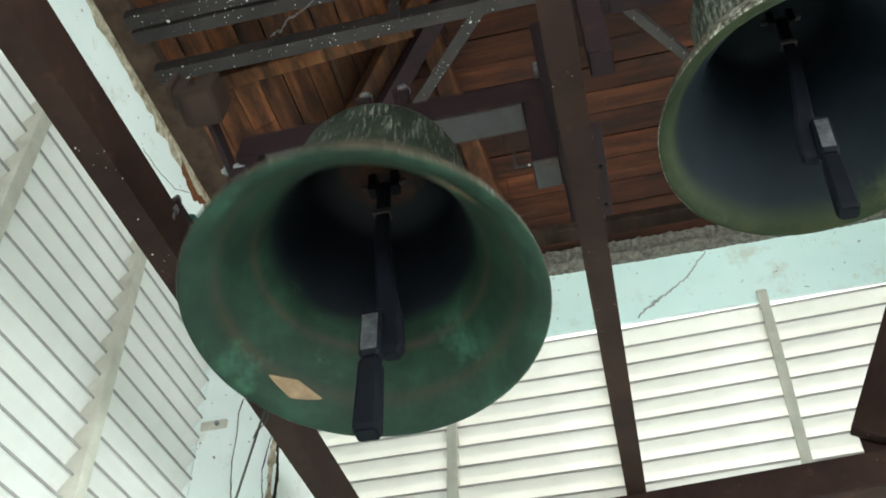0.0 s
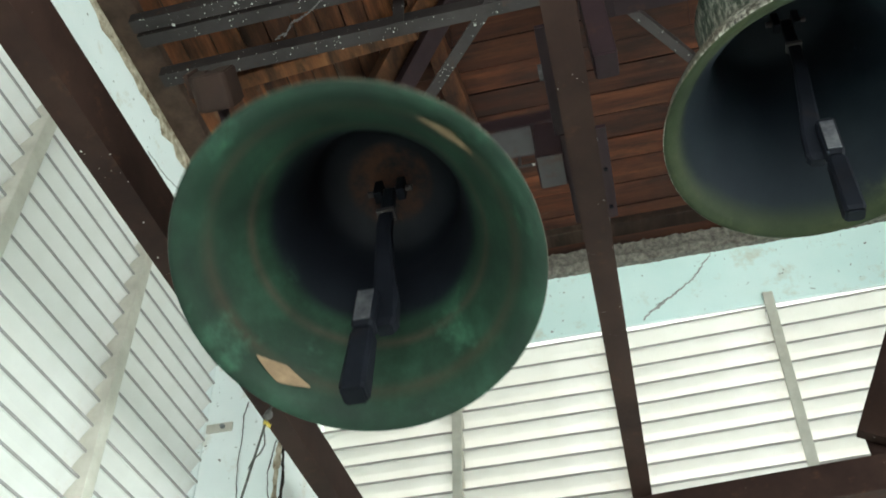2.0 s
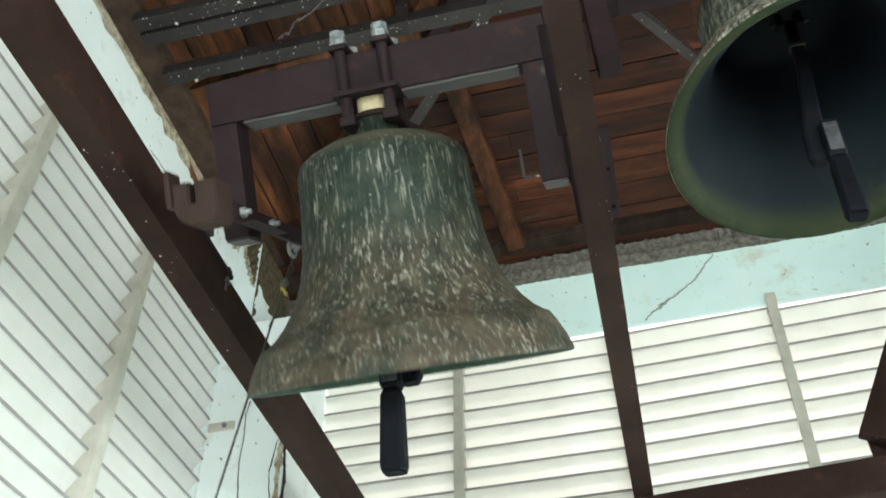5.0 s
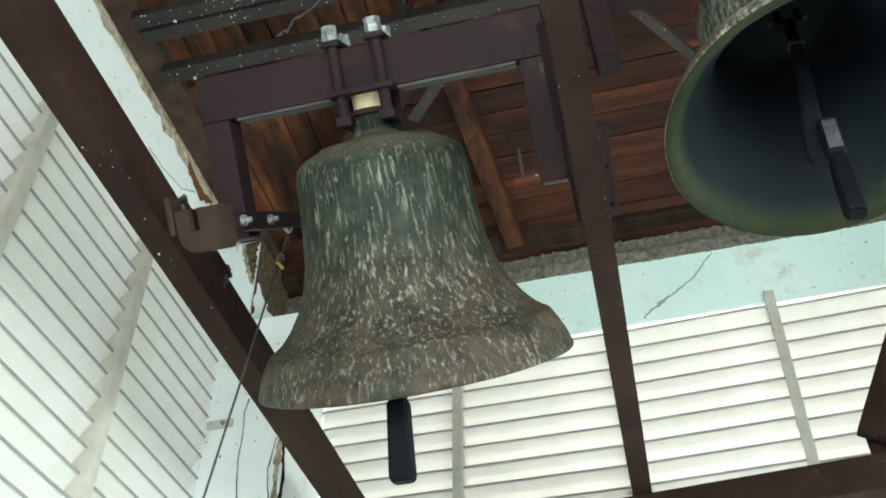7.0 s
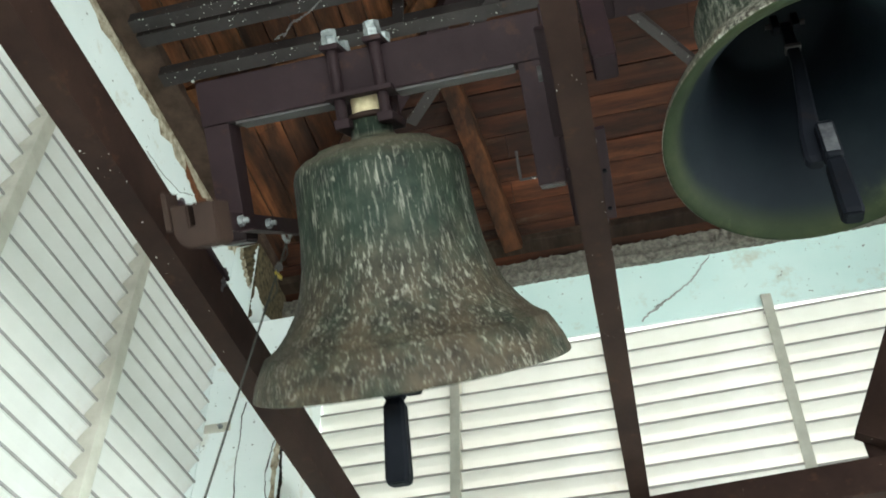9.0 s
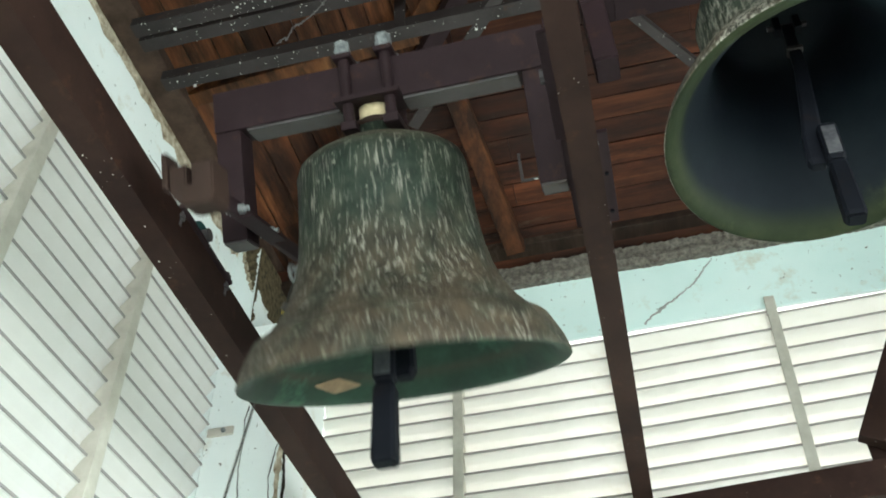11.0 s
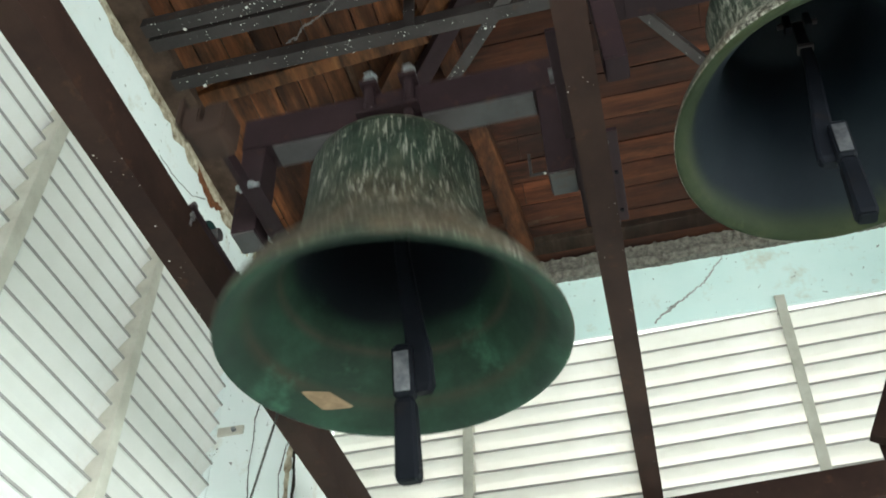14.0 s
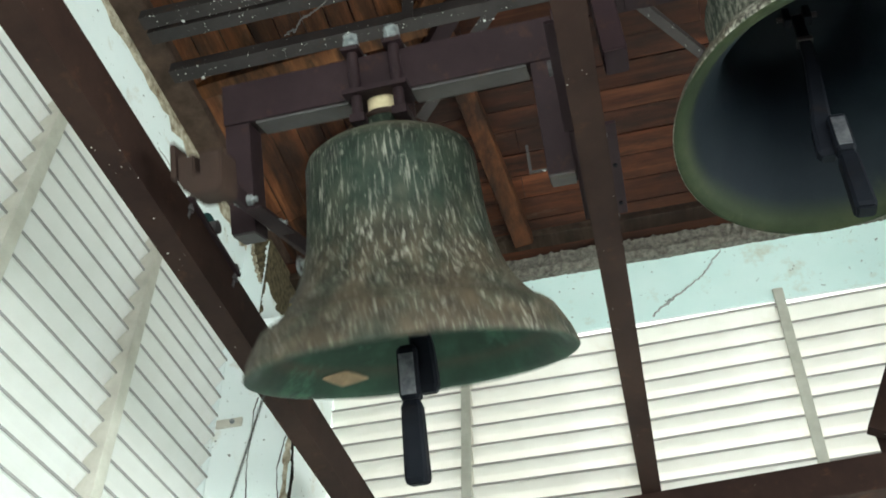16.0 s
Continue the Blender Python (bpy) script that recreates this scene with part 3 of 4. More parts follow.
def ribbon(points, widths, normal, wander, seed, lift=0.003, steps=14):
    """A ragged flat streak along points on a wall, lift off its face."""
    rng = random.Random(seed)
    n = Vector(normal)
    pts = []
    for a, b in zip(points, points[1:]):
        for i in range(steps):
            pts.append(Vector(a).lerp(Vector(b), i / steps))
    pts.append(Vector(points[-1]))
    bm = bmesh.new()
    prev = None
    for i, p in enumerate(pts):
        d = (pts[min(i + 1, len(pts) - 1)] - pts[max(i - 1, 0)]).normalized()
        side = d.cross(n).normalized()
        w = np.interp(i / (len(pts) - 1), np.linspace(0, 1, len(widths)), widths) * (1 + 0.7 * noise.noise(p * 24)) * rng.uniform(0.85, 1.15)
        c = p + side * rng.uniform(-wander, wander)
        row = [bm.verts.new(c - side * w / 2), bm.verts.new(c + n * lift), bm.verts.new(c + side * w / 2)]
        if prev:
            bm.faces.new((prev[0], prev[1], row[1], row[0]))
            bm.faces.new((prev[1], prev[2], row[2], row[1]))
        prev = row
    bmesh.ops.recalc_face_normals(bm, faces=bm.faces)
    return bm


INTO_Y, INTO_X = (0, -1, 0), (1, 0, 0)
YB, YP, XL = WALL_Y - 0.0012, 2.82 - 0.0012, WALL_X + 0.0012
for nm, pts, ws, nrm, wander, mat, lab in (
        ("crack", [(0.155, YB, 4.036), (0.225, YB, 4.09), (0.302, YB, 4.142), (0.40, YB, 4.212), (0.455, YB, 4.283), (0.500, YB, 4.33)], (0.009, 0.011, 0.005, 0.008, 0.004), INTO_Y, 0.005, M_CRACK, "grey crack running up the white plaster"),
        ("crack", [(-1.240, YP, 3.62), (-1.238, YP, 3.42), (-1.226, YP, 3.30), (-1.236, YP, 3.10)], (0.006, 0.010, 0.013, 0.010), INTO_Y, 0.002, M_DARK, "black open crack down the edge of the pillar"),
        ("crack", [(-1.268, YP, 3.47), (-1.285, YP, 3.36), (-1.29, YP, 3.33), (-1.27, YP, 3.20)], (0.003, 0.005, 0.003, 0.004), INTO_Y, 0.002, M_DARK, "thin dark crack down the corner pillar"),
        ("crack", [(-1.400, YP, 3.66), (-1.414, YP, 3.60), (-1.407, YP, 3.50), (-1.412, YP, 3.38), (-1.394, YP, 3.22)], (0.004, 0.004, 0.003, 0.004), INTO_Y, 0.002, M_DARK, "thin dark crack down the corner pillar"),
        ("stain", [(-1.250, YP - 0.001, 3.50), (-1.256, YP - 0.001, 3.36), (-1.25, YP - 0.001, 3.12)], (0.010, 0.026, 0.024), INTO_Y, 0.002, M_OCHRE, "ochre broken plaster beside the crack"),
        ("broken_plaster", [(-1.500, 2.8235, 4.52), (-1.488, 2.8235, 4.42), (-1.474, 2.8235, 4.34), (-1.463, 2.8235, 4.27)], (0.076, 0.054, 0.026, 0.006), INTO_Y, 0.004, M_BROKEN, "brown fallen plaster along the edge of the pier"),
        ("broken_plaster", [(-1.540, 2.8225, 4.52), (-1.517, 2.8225, 4.42), (-1.490, 2.8225, 4.34), (-1.468, 2.8225, 4.27)], (0.012, 0.018, 0.020, 0.012), INTO_Y, 0.005, M_OCHRE, "ochre broken plaster along the edge of the pier"),
        ("white_plaster", [(-1.4468, 2.840, 4.28), (-1.4468, 2.880, 4.21), (-1.4468, 2.950, 4.12), (-1.4468, 3.0, LOUVRE_TOP + 0.05)], (0.02, 0.12, 0.26, 0.33), INTO_X, 0.004, M_PLASTER, "white plaster left on the foot of the pier"),
        ("broken_plaster", [(XL, 1.2, 4.548), (XL, 2.0, 4.543), (XL, 2.6, 4.535), (XL, 3.19, 4.525)], (0.06, 0.09, 0.11, 0.12), INTO_X, 0.014, M_OCHRE, "ochre broken plaster edge below the wall plate"),
        ("broken_plaster", [(XL, 2.26, 4.54), (XL, 2.36, 4.50), (XL, 2.44, 4.47), (XL, 2.54, 4.52)], (0.015, 0.06, 0.08, 0.02), INTO_X, 0.006, M_BRICK, "rusty red patch where plaster has fallen"),
        ("crack", [(XL, 2.03, 4.31), (XL, 2.16, 4.32), (XL, 2.30, 4.36), (XL, 2.40, 4.44)], (0.003, 0.004, 0.005, 0.004), INTO_X, 0.003, M_CRACK, "fine grey crack in the white plaster")):
    structure(nm, ribbon(pts, ws, nrm, wander, len(lab) + int(100 * ws[0] + 7 * pts[0][2])), mat, lab, nm.replace("_", " "))
tab = empty("wall_tab", pose(-1.504, 2.82, 3.558), "cream metal fixing tab with a bolt on the corner pillar", "fixing")
part("plate", box((-0.054, -0.013, -0.018), (0.052, -0.001, 0.018), bev=0.004), M_POST, tab)
part("bolt", hexagon(0.010, 0.010, pose(0.015, -0.013, 0, 90, 0, 0)), M_ZINC, tab)
web = bmesh.new()
wpts = [Vector(q) for q in ((-0.965, 1.755, 4.43), (-0.935, 1.751, 4.452), (-0.925, 1.752, 4.435), (-0.891, 1.711, 4.44), (-0.863, 1.704, 4.44), (-0.826, 1.69, 4.44), (-0.784, 1.668, 4.445), (-0.74, 1.64, 4.46))]
for a, b in zip(wpts, wpts[1:]):
    rod(a, b, 0.0022, 6, web)
    for _ in range(5):
        c = a.lerp(b, random.random()) + Vector((random.uniform(-1, 1), random.uniform(-1, 1), random.uniform(-1, 1))) * 0.005
        rod(c, c + Vector((random.uniform(-1, 1), 0.3, random.uniform(-1, 1))) * 0.006, 0.0028, 5, web)
tagged(part("dirty_wire", web, M_BARE), "bent wire crusted with white droppings under the tie bars", "wire")

# ---- the bell frame: channels carried by a cross beam ----
LEFT_BEAM = beam_thing("bell_beam", channel_bar((-0.966, -0.9, BEAM_Z), (-0.966, 3.17, BEAM_Z), 0.068, BEAM_H), M_BEAM, "brown painted steel channel carrying the bell bearings", "steel beam", "bell beams")
MID_BEAM = beam_thing("bell_beam", channel_bar((0.052, -0.9, BEAM_Z), (0.052, 3.17, BEAM_Z), 0.066, BEAM_H), M_BEAM, "brown painted steel channel between the two bells", "steel beam", "bell beams")
beam_thing("bell_beam", channel_bar((1.02, -0.9, BEAM_Z), (1.02, 2.80, BEAM_Z), 0.066, BEAM_H), M_BEAM, "brown painted steel channel carrying the bell bearings", "steel beam", "bell beams")
droppings(MID_BEAM, (0.050, 0.9, BEAM_Z - 0.001), (0.050, 2.9, BEAM_Z - 0.001), (-0.062, 0, 0), 22, 7, 0.0018)
droppings(LEFT_BEAM, (-0.967, 0.8, BEAM_Z - 0.001), (-0.967, 2.6, BEAM_Z - 0.001), (-0.062, 0, 0), 20, 8, 0.0022)
# the cross beam runs a little askew of the wall
beam_thing("cross_beam", box((-1.08, 0, -0.122), (FAR_X - 0.06, 0.10, -0.001), pose(0.05, 2.968, BEAM_Z, 0, 0, -5.2), bev=0.005), M_BEAM, "brown painted steel cross beam under the bell beams", "steel beam")
sm, sl = along((0.742, 2.955, 3.226), (1.30, 2.955, 4.20), (0, 1, 0))
stt = box((0, 0, -0.05), (sl, 0.12, 0.0), sm, bev=0.004)
beam_thing("strut", stt, M_BEAM, "brown painted steel strut leaning beside the louvre", "steel strut")
beam_thing("gusset", box((0.775, 2.972, 3.13), (0.90, 2.984, 3.29)), M_BEAM, "brown steel gusset plate at the foot of the strut", "steel plate")


# ---- bells ----
# local axes of a bell: x its axle, z up, origin on the axle
PROFILE = [(0.0, 0.200), (0.052, 0.200), (0.055, 0.158), (0.062, 0.150), (0.100, 0.141), (0.140, 0.131), (0.146, 0.133), (0.150, 0.127), (0.184, 0.113), (0.207, 0.094), (0.2165, 0.068),
           (0.2185, 0.019), (0.223, -0.069), (0.232, -0.146), (0.246, -0.203), (0.266, -0.253), (0.295, -0.298), (0.322, -0.328),
           (0.346, -0.345), (0.352, -0.347), (0.358, -0.352), (0.372, -0.376), (0.388, -0.408), (0.3985, -0.438), (0.400, -0.446), (0.3985, -0.4485)]
INSIDE = [(0.396, -0.4495), (0.387, -0.449), (0.366, -0.437), (0.345, -0.404), (0.318, -0.368), (0.283, -0.318), (0.252, -0.258), (0.225, -0.188), (0.205, -0.098),
          (0.194, -0.02), (0.188, 0.045), (0.168, 0.085), (0.10, 0.106), (0.0, 0.11)]


def bell_mesh(k, lift=0.0):
    rows = [(r * k, z * k + lift, 0) for r, z in PROFILE] + [(r * k, z * k + lift, 1) for r, z in INSIDE]
    rows[len(PROFILE) - 1] = (*rows[len(PROFILE) - 1][:2], 1)
    return revolve(rows, 112, 0.0012)


def nut(bm, x, y, z, r, h):
    hexagon(r, h, pose(x, y, z, 0, 0, random.uniform(0, 60)), bm)
    return bm


def bar_mesh(secs, corners):
    """A bar down z through sections (z, x, y, half width, half depth) with the given corners."""
    bm = bmesh.new()
    prev = None
    n = len(corners)
    for z, x, y, hx, hy in secs:
        ring = [bm.verts.new((x + sx * hx, y + sy * hy, z)) for sx, sy in corners]
        if prev:
            for i in range(n):
                bm.faces.new((prev[i], prev[(i + 1) % n], ring[(i + 1) % n], ring[i]))
        else:
            bm.faces.new(ring)
        prev = ring
    bm.faces.new(prev[::-1])
    bmesh.ops.recalc_face_normals(bm, faces=bm.faces)
    return bm


CHAMFERED = ((-1, -0.7), (-1, 0.7), (-0.7, 1), (0.7, 1), (1, 0.7), (1, -0.7), (0.7, -1), (-0.7, -1))


def clapper(parent, top, ln, w, side):
    """Hung at its own origin: a flat shank, and a striker bolted to the flank that side names."""
    xs, xt = side * 0.034 * w, -side * 0.008 * w
    secs = [(0.0, 0, 0, 0.020 * w, 0.014 * w), (-0.25 * ln, 0, 0, 0.024 * w, 0.017 * w), (-0.48 * ln, xs * 0.6, 0.004, 0.030 * w, 0.020 * w),
            (-0.60 * ln, xs, 0.006, 0.036 * w, 0.024 * w), (-0.71 * ln, xs * 1.2, 0.006, 0.034 * w, 0.024 * w), (-0.735 * ln, xs * 1.22, 0.006, 0.022 * w, 0.018 * w)]
    cl = part("clapper", bar_mesh(secs, CHAMFERED), M_IRON, parent, "black iron clapper with worn grey striking faces")
    cl.matrix_basis = pose(0, 0, top)
    part("pin", rod((-0.075 * w, 0, 0.004), (0.075 * w, 0, 0.004), 0.011 * w), M_ANGLE, cl)
    for lo, hi in ((-0.052, -0.024), (0.024, 0.052)):
        part("fork_cheek", box((lo * w, -0.022 * w, -0.03 * w), (hi * w, 0.022 * w, 0.05 * w), bev=0.003), M_IRON, cl)
    part("collar", box((-0.030 * w, -0.024 * w, -0.155 * ln), (0.030 * w, 0.022 * w, -0.135 * ln), bev=0.003), M_ANGLE, cl, "grey steel collar")
    part("striker", bar_mesh([(-0.585 * ln, xt, -0.012, 0.022 * w, 0.020 * w), (-0.60 * ln, xt, -0.014, 0.031 * w, 0.030 * w), (-0.745 * ln, xt * 1.12, -0.014, 0.031 * w, 0.030 * w), (-0.755 * ln, xt * 1.14, -0.012, 0.024 * w, 0.024 * w)], CHAMFERED), M_IRON, cl)
    part("worn_face", box((xt - 0.024 * w, -0.0168 - 0.030 * w, -0.742 * ln), (xt + 0.022 * w, -0.0138 - 0.030 * w, -0.615 * ln), bev=0.001), M_WORN, cl, "worn bare steel striking face")
    tail = part("tail", bar_mesh([(-0.757 * ln, xt * 1.14, -0.010, 0.024 * w, 0.024 * w), (-0.775 * ln, xt * 1.15, -0.010, 0.031 * w, 0.030 * w), (-0.985 * ln, xt * 1.35, -0.010, 0.035 * w, 0.033 * w), (-ln, xt * 1.36, -0.010, 0.031 * w, 0.029 * w)], CHAMFERED), M_IRON, cl)
    part("end_cap", box((xt * 1.36 - 0.024 * w, -0.010 - 0.022 * w, -ln - 0.003), (xt * 1.36 + 0.024 * w, -0.010 + 0.022 * w, -ln - 0.0004), bev=0.001), M_IRON, tail)
    return cl


def bearing(x, y, label, wide=0.035):
    """A pedestal bearing on a bell beam."""
    top = empty("bearing", pose(x, y, BEAM_Z + BEAM_H), label, "bearing", "axle bearings")
    part("base_plate", box((-0.035, -0.15, 0.001), (wide, 0.15, 0.013), bev=0.002), M_YOKE, top)
    hb = rod((-0.022, 0, 0.049), (0.022, 0, 0.049), 0.042, 24)
    add_box(hb, (-0.02, -0.075, 0.013), (0.02, 0.075, 0.03))
    part("housing", hb, M_PLASTIC, top, "dark green bearing housing")
    part("axle_end", rod((-0.045, 0, 0.049), (0.045, 0, 0.049), 0.018, 16), M_PLATE, top)
    for yy in (-0.135, 0.135):
        bn = nut(bmesh.new(), 0.038, yy, 0.013, 0.012, 0.011)
        nut(bn, 0.038, yy, -0.022, 0.012, 0.011)
        rod((0.038, yy, -0.045), (0.038, yy, 0.034), 0.006, 8, bn)
        part("bolt", bn, M_PLATE, top)
    if wide > 0.06:
        for yy in (-0.02, 0.11):
            part("bolt", rod((0.058, yy, -0.003), (0.058, yy, 0.02), 0.005, 8), M_IRON, top)
    return top


def headstock(parent, half, d_top, d_bot, arm_bot, k=1.0, off=0.0):
    """The cranked yoke over a bell: bar, two arms, hangers with nuts."""
    depth = 0.045 * k
    yoke = part("yoke", box((off - half, -depth, d_bot), (off + half, depth, d_top), bev=0.004), M_YOKE, parent, "plum painted steel yoke bar")
    # the large yoke's plates are greyed for light grazing its plum underside
    for lo, hi in ((off - half * 0.80, -0.085 * k), (0.085 * k, off + half * 0.82)):
        part("under_plate", box((lo, -depth * 0.85, d_bot - 0.007), (hi, depth * 0.85, d_bot - 0.0005)), M_PLATE if k > 0.9 else M_YOKE, yoke, "plate under the yoke bar, grazing light painted in grey" if k > 0.9 else "plum painted plate under the yoke bar")
    for s in (-1, 1):
        lo, hi = sorted((off + s * (half - 0.002), off + s * (half - 0.070 * k)))
        part("arm", box((lo, -depth * 0.92, arm_bot), (hi, depth * 0.92, d_bot - 0.0005), bev=0.004), M_YOKE, yoke)
        part("foot_plate", box((lo + 0.004, -depth * 0.85, arm_bot - 0.006), (hi - 0.004, depth * 0.85, arm_bot - 0.0005)), M_PLATE if k > 0.9 else M_YOKE, yoke, "metal end plate")
    x = off + half
    part("cheek_plate", box((x + 0.002, -0.055 * k, arm_bot + 0.02), (x + 0.012, 0.045 * k, d_top + 0.012), bev=0.002), M_YOKE, yoke)
    clip = box((x - 0.115 * k, -0.02, arm_bot + 0.02), (x - 0.108 * k, -0.014, arm_bot + 0.095), pose(0, 0, 0))
    add_box(clip, (x - 0.108 * k, -0.02, arm_bot + 0.02), (x - 0.070 * k, -0.014, arm_bot + 0.026))
    part("clip", clip, M_ANGLE, yoke, "thin bare metal clip at the foot of the arm")


BELL = empty("swinging_bell", Matrix.Translation(PIVOT), "green bronze church bell with pale streaks, swinging on a steel yoke", "bell", "church bells")
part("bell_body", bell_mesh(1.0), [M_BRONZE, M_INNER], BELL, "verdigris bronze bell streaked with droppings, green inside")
headstock(BELL, 0.444, 0.374, 0.258, -0.044, 1.0, 0.0175)
CLAP = clapper(BELL, 0.035, 0.76, 0.77, 1)
# the hangers: four threaded rods, two bridge plates, nuts
for x in (-0.055, 0.055):
    for y in (-0.062, 0.062):
        part("hanger_rod", rod((x, y, 0.185), (x, y, 0.412), 0.0145, 14), M_YOKE, BELL)
        nb = nut(bmesh.new(), x, y, 0.3905, 0.022, 0.020)
        nut(nb, x, y, 0.4115, 0.021, 0.016)
        part("nut", nb, M_ZINC, BELL, "zinc-plated hexagon nuts")
    part("bridge_plate", box((x - 0.024, -0.088, 0.3755), (x + 0.024, 0.088, 0.389), bev=0.002), M_YOKE, BELL)
    part("clamp_foot", box((x - 0.020, -0.080, 0.178), (x + 0.020, 0.080, 0.202), bev=0.004), M_YOKE, BELL)
part("bridge_plate", box((-0.085, -0.092, 0.252), (0.085, -0.048, 0.265), bev=0.002), M_YOKE, BELL)
part("spacer_block", rod((0.0, 0, 0.217), (0.0, 0, 0.257), 0.042, 28), M_CREAM, BELL, "cream spacer block between yoke and crown")
crown = revolve([(0.0, 0.2165), (0.052, 0.2165), (0.058, 0.212), (0.062, 0.203), (0.0, 0.2005)], 48)
part("crown", crown, M_RUSTY, BELL)
# bare patches where the clapper has struck the inside of the lip
for ang in (-44, 136):
    pm = bmesh.new()
    ring = []
    for i in range(20):
        a = 2 * math.pi * i / 20
        u, v = math.cos(a), math.sin(a)
        u = math.copysign(abs(u) ** 1.3, u) * 0.072
        v = v * 0.014 * (1 - 0.6 * abs(u) / 0.072)
        s = 0.5 + v / 0.05
        r0, z0 = 0.3655 - 0.0475 * s, -0.437 + 0.068 * s
        w = u / r0 + radians(ang)
        ring.append(((r0 - 0.003) * math.cos(w), (r0 - 0.003) * math.sin(w), z0 - 0.002))
    low = [pm.verts.new(Vector(p)) for p in ring]
    mid = pm.verts.new(sum((Vector(p) for p in ring), Vector()) / 20 + Vector((0.004 * math.cos(radians(ang)), 0.004 * math.sin(radians(ang)), 0)))
    for i in range(20):
        pm.faces.new((low[i], low[(i + 1) % 20], mid))
    part("bare_patch", pm, M_TAN, BELL, "tan bare patch on the inside of the lip")
# lever with a cast counterweight and a rope eye
lv = box((-0.342, -0.31, -0.030), (-0.328, 0.455, 0.016), bev=0.003)
lv2 = [(0.455, -0.026, 0.012), (0.478, -0.024, 0.010), (0.493, -0.014, 0.0)]
for (y0, l0, h0), (y1, l1, h1) in zip(lv2, lv2[1:]):
    vs = [lv.verts.new((x, y, z)) for x in (-0.340, -0.330) for y, z in ((y0, l0), (y1, l1), (y1, h1), (y0, h0))]
    for q in ((0, 1, 2, 3), (7, 6, 5, 4), (0, 4, 5, 1), (2, 6, 7, 3), (1, 5, 6, 2), (3, 7, 4, 0)):
        lv.faces.new([vs[i] for i in q])
LEVER = part("lever", lv, M_YOKE, BELL, "flat steel lever through the foot of the yoke arm")
part("bolt_hole", rod((-0.3275, 0.470, -0.008), (-0.329, 0.470, -0.008), 0.006, 10), M_DARK, LEVER)
part("lever_brace", box((-0.328, -0.17, -0.034), (-0.290, 0.06, -0.0305), bev=0.001), M_YOKE, LEVER)
# a clamp with a rounded foot, a slot and a taller outer cheek
arc = [(-0.360 - 0.048 * math.cos(radians(k)), -0.024 - 0.046 * math.sin(radians(k))) for k in range(0, 91, 15)]
arc += [(-0.304 + 0.020 * math.sin(radians(k)), -0.050 - 0.020 * math.cos(radians(k))) for k in range(0, 91, 30)]
outline = [(-0.408, 0.026)] + arc + [(-0.284, 0.026), (-0.345, 0.026), (-0.345, -0.022), (-0.360, -0.022), (-0.360, 0.026)]
cw = bmesh.new()
near_ring, far_ring = ([cw.verts.new((x, y, z)) for x, z in outline] for y in (-0.400, -0.312))
cw.faces.new(near_ring)
cw.faces.new(far_ring[::-1])
for i in range(len(outline)):
    j = (i + 1) % len(outline)
    cw.faces.new((near_ring[j], near_ring[i], far_ring[i], far_ring[j]))
bmesh.ops.recalc_face_normals(cw, faces=cw.faces)
bmesh.ops.bevel(cw, geom=[e for e in cw.edges if abs(e.verts[0].co.y - e.verts[1].co.y) < 1e-6], offset=0.004, segments=2, affect="EDGES")
for v in cw.verts:
    v.co.x = -0.29 + 0.82 * (v.co.x + 0.29)
WEIGHT = part("counterweight", cw, M_RUSTY, BELL, "rusty slotted cast-iron counterweight")
part("cheek", box((-0.401, -0.405, -0.026), (-0.3885, -0.345, 0.058), bev=0.003), M_RUSTY, WEIGHT, "taller rusty cheek plate")
for y in (-0.154, 0.042):
    bn = bmesh.new()
    rod((-0.362, y, -0.007), (-0.303, y, -0.007), 0.007, 8, bn)
    hexagon(0.014, 0.012, pose(-0.328, y, -0.007, 0, 90, 0), bn)
    hexagon(0.014, 0.012, pose(-0.342, y, -0.007, 0, -90, 0), bn)
    part("lever_bolt", bn, M_ZINC, BELL, "zinc-plated bolt")
# the rope's shackle: a bolt out of the lever's side with two nuts and a ring
eb = rod((-0.322, 0.422, -0.008), (-0.408, 0.422, -0.008), 0.0055, 10)
hexagon(0.012, 0.011, pose(-0.328, 0.422, -0.008, 0, 90, 0), eb)
hexagon(0.012, 0.010, pose(-0.342, 0.422, -0.008, 0, -90, 0), eb)
hexagon(0.014, 0.011, pose(-0.386, 0.422, -0.008, 0, -90, 0), eb)
part("shackle_bolt", eb, M_ZINC, BELL, "zinc-plated bolt with nuts")
ring = bmesh.new()
for k in range(14):
    a, c = (2 * math.pi * k / 14, 2 * math.pi * (k + 1) / 14)
    rod((-0.407, 0.428 + 0.030 * math.cos(a), -0.012 + 0.022 * math.sin(a)), (-0.407, 0.428 + 0.030 * math.cos(c), -0.012 + 0.022 * math.sin(c)), 0.0055, 8, ring)
part("rope_eye", ring, M_ZINC, BELL, "zinc-plated eye for the bell rope")
bearing(PIVOT.x - 0.520, PIVOT.y, "dark green axle bearing on the brown channel", 0.05)
bearing(PIVOT.x + 0.494, PIVOT.y + 0.02, "dark green axle bearing on the brown channel", 0.072)

# the second bell hangs still
KB = 0.3086 / 0.400
BELL_B = empty("still_bell", pose(0.475, 1.289, 3.3095, -2.1, -0.2, 0), "grey-green bronze church bell with streaked flanks, hanging still", "bell", "church bells")
part("bell_body", bell_mesh(KB), [M_BRONZE_B, M_INNER_B], BELL_B, "streaked bronze bell, grey-green inside with shade painted in")
headstock(BELL_B, 0.402, 0.30, 0.215, -0.020, 0.8)
CLAP_B = clapper(BELL_B, 0.03, 0.575, 0.54, -1)
CLAP_B.matrix_basis = pose(0.014, 0, -0.006, 2.9, 4.3, 0)
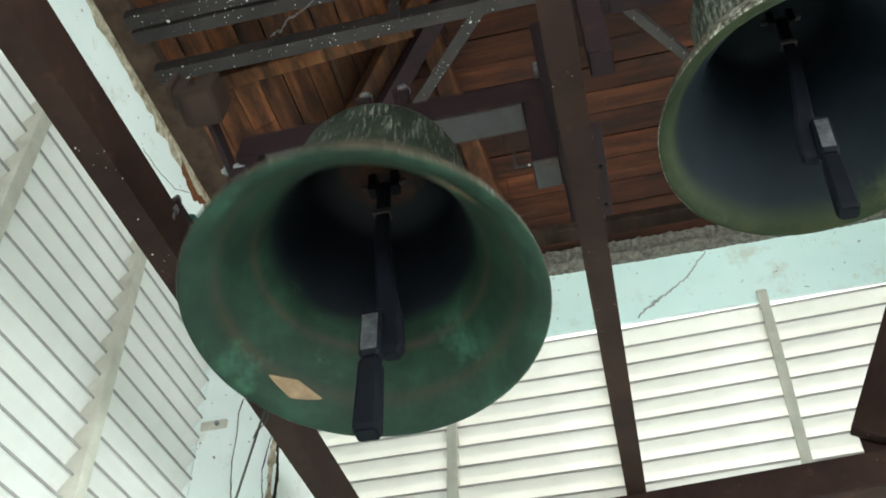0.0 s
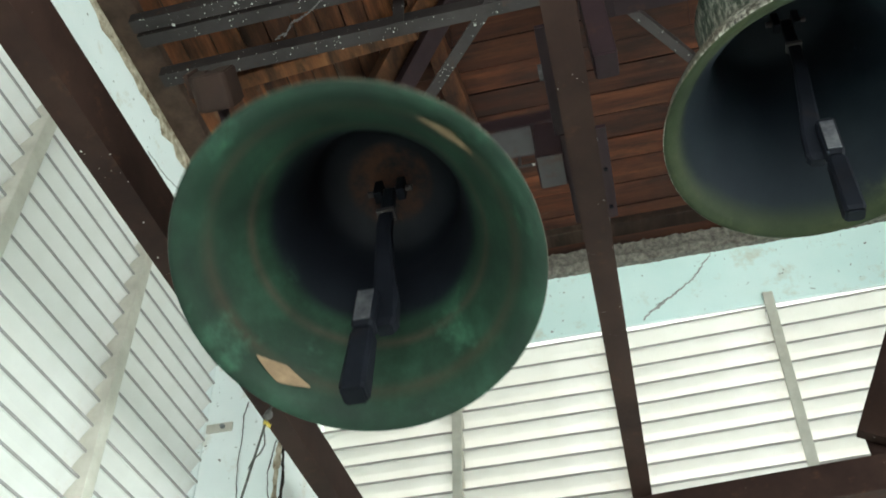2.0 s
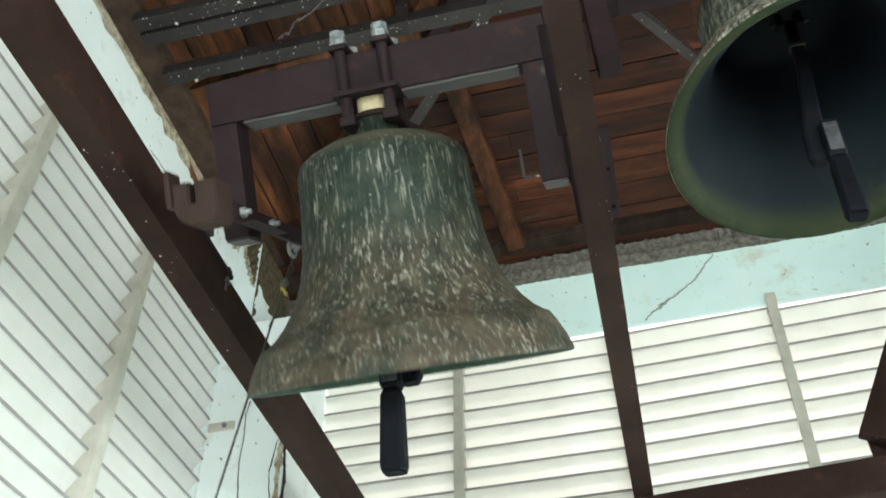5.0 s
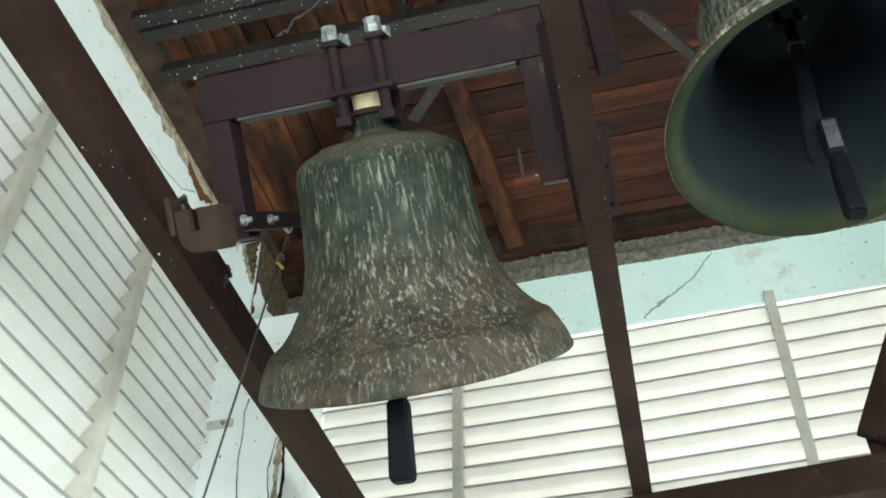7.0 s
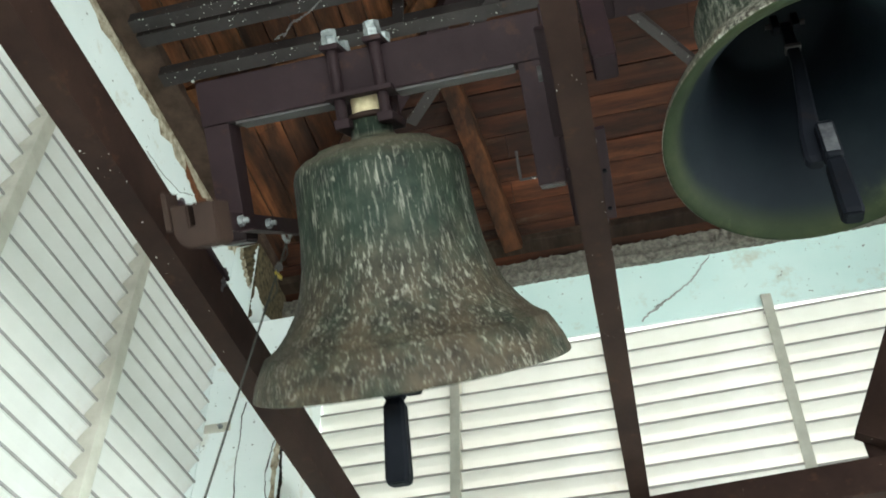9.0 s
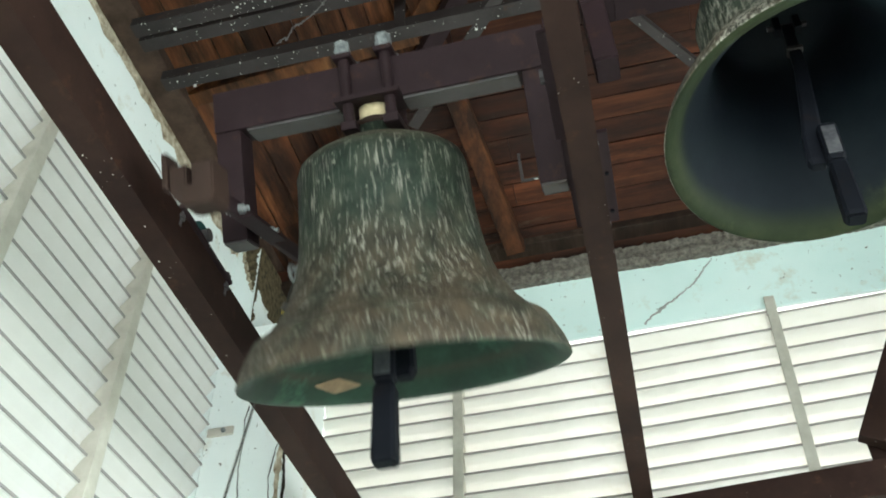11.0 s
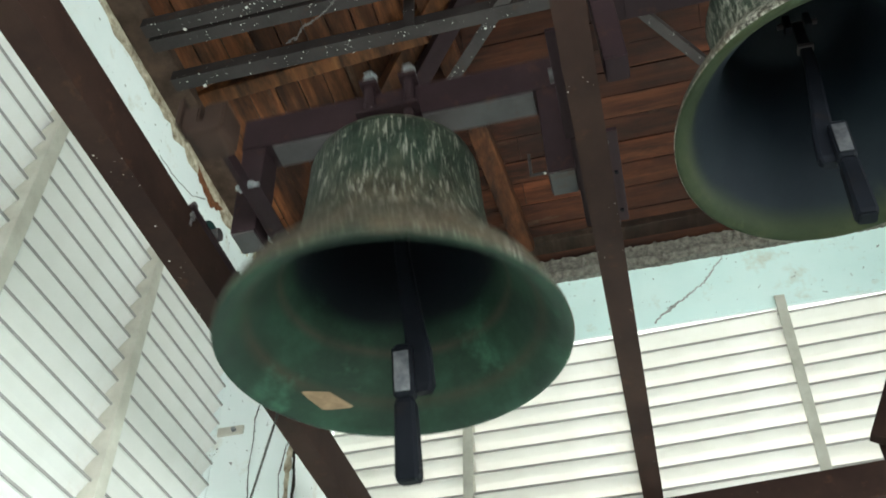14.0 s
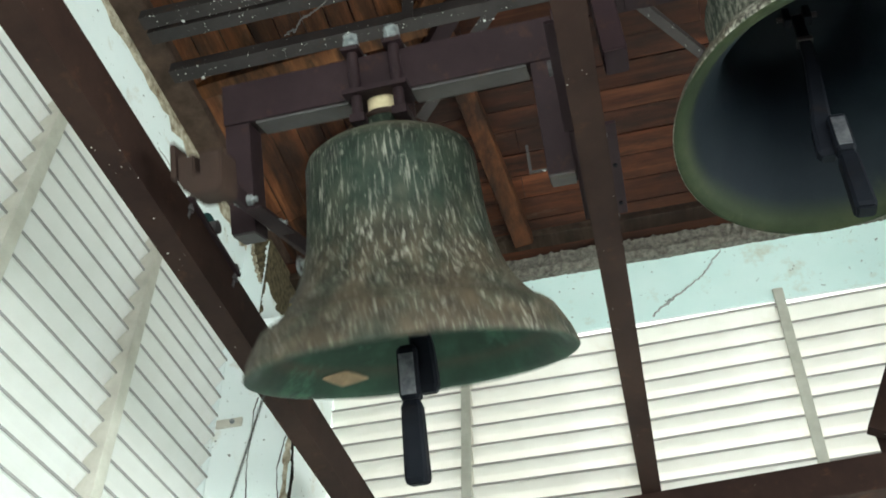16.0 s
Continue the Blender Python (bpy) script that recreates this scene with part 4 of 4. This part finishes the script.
part("crown", revolve([(0.0, 0.2145), (0.05, 0.2145), (0.05, 0.155), (0.0, 0.1546)], 36), M_BRONZE, BELL_B)
bearing(-0.002, 1.289, "dark green axle bearing on the brown channel")
bearing(0.985, 1.289, "dark green axle bearing on the brown channel")

# rope from the lever's eye down to the floor
ROPE_FOOT = Vector((-1.45, 1.9, 0.0))
ROPE = tagged(part("bell_rope", rod((0, 0, 0), (0, 0, -3.2), 0.0032, 8), M_ROPE), "thin grey bell rope tied to the lever", "rope")
lo = bmesh.new()
lpts = [Vector((0.010 * math.sin(k * 1.1) + 0.004 * k ** 0.5, 0.008 * math.cos(k * 1.3), -0.028 * k)) for k in range(11)]
for p, q in zip(lpts, lpts[1:]):
    rod(p, q, 0.0022, 6, lo)
part("loose_strand", lo, M_ROPE, ROPE)
part("knot", roughen(revolve([(0.0, -0.105), (0.009, -0.110), (0.012, -0.122), (0.008, -0.134), (0.0, -0.138)], 12), 0.004, 60), M_BARE, ROPE, "tangled pale knot")
part("tag", box((-0.055, -0.003, -0.142), (-0.010, 0.003, -0.134), pose(0, 0, 0, 0, -18, 0)), M_TAG, ROPE, "yellow plastic tie end")

# ---- motion ----
PEAKS = [(-0.52, -24), (0.40, 34.2), (1.34, -29.6), (2.31, 41.5), (3.27, -36), (4.21, 46.9), (5.16, -41), (6.09, 48.8), (7.03, -44.6), (7.95, 50.3), (8.88, -45.8),
         (9.80, 50.8), (10.73, -46.5), (11.65, 51.4), (12.58, -47.2), (13.50, 51.4), (14.43, -46), (15.35, 50), (16.27, -45)]
# the clapper's lean against the bell: its own at first, then the same in every swing
EARLY = [(0.0, -8), (0.2, -25), (0.4, -27.5), (0.5, -24), (0.7, -9), (0.9, 3), (1.2, 17), (1.4, 25), (1.6, 24), (1.8, 11.5), (2.0, -12), (2.1, -23),
         (2.25, -26), (2.4, -22), (2.7, -11.5), (3.0, 5), (3.2, 19), (3.4, 23), (3.6, 17), (3.8, -4), (3.9, -18), (4.0, -27.5), (4.1, -27), (4.2, -24), (4.3, -24)]
CYCLE = [(0, 1), (0.12, 0.95), (0.27, 0.82), (0.37, 0.74), (0.48, 0.47), (0.54, 0.33), (0.59, 0.17), (0.69, -0.15), (0.76, -0.40), (0.80, -0.70), (0.84, -0.95), (0.90, -1.02), (1, -1)]


def lean(t):
    if t <= EARLY[-1][0]:
        return float(np.interp(t, [r[0] for r in EARLY], [r[1] for r in EARLY]))
    for (a, p), (b, q) in zip(PEAKS, PEAKS[1:]):
        if a <= t <= b:
            return math.copysign(27.5, -p) * float(np.interp((t - a) / (b - a), [r[0] for r in CYCLE], [r[1] for r in CYCLE]))
    return 0.0


def swing(rows, t):
    for (a, p), (b, q) in zip(rows, rows[1:]):
        if a <= t <= b:
            return (p + q) / 2 + (p - q) / 2 * math.cos(math.pi * (t - a) / (b - a))
    return rows[-1][1]


def motions():
    times = [k / 10 for k in range(161)]
    walk(BELL, [(t, pose(*PIVOT, -swing(PEAKS, t))) for t in times])
    walk(CLAP, [(t, pose(0.010, 0, 0.035, -lean(t))) for t in times])
    rows = []
    for t in times:
        eye = pose(*PIVOT, -swing(PEAKS, t)) @ Vector((-0.407, 0.445, -0.022))
        turn = (ROPE_FOOT - eye).to_track_quat("-Z", "Y").to_matrix().to_4x4()
        rows.append((t, Matrix.Translation(eye) @ turn))
    walk(ROPE, rows)


motions()
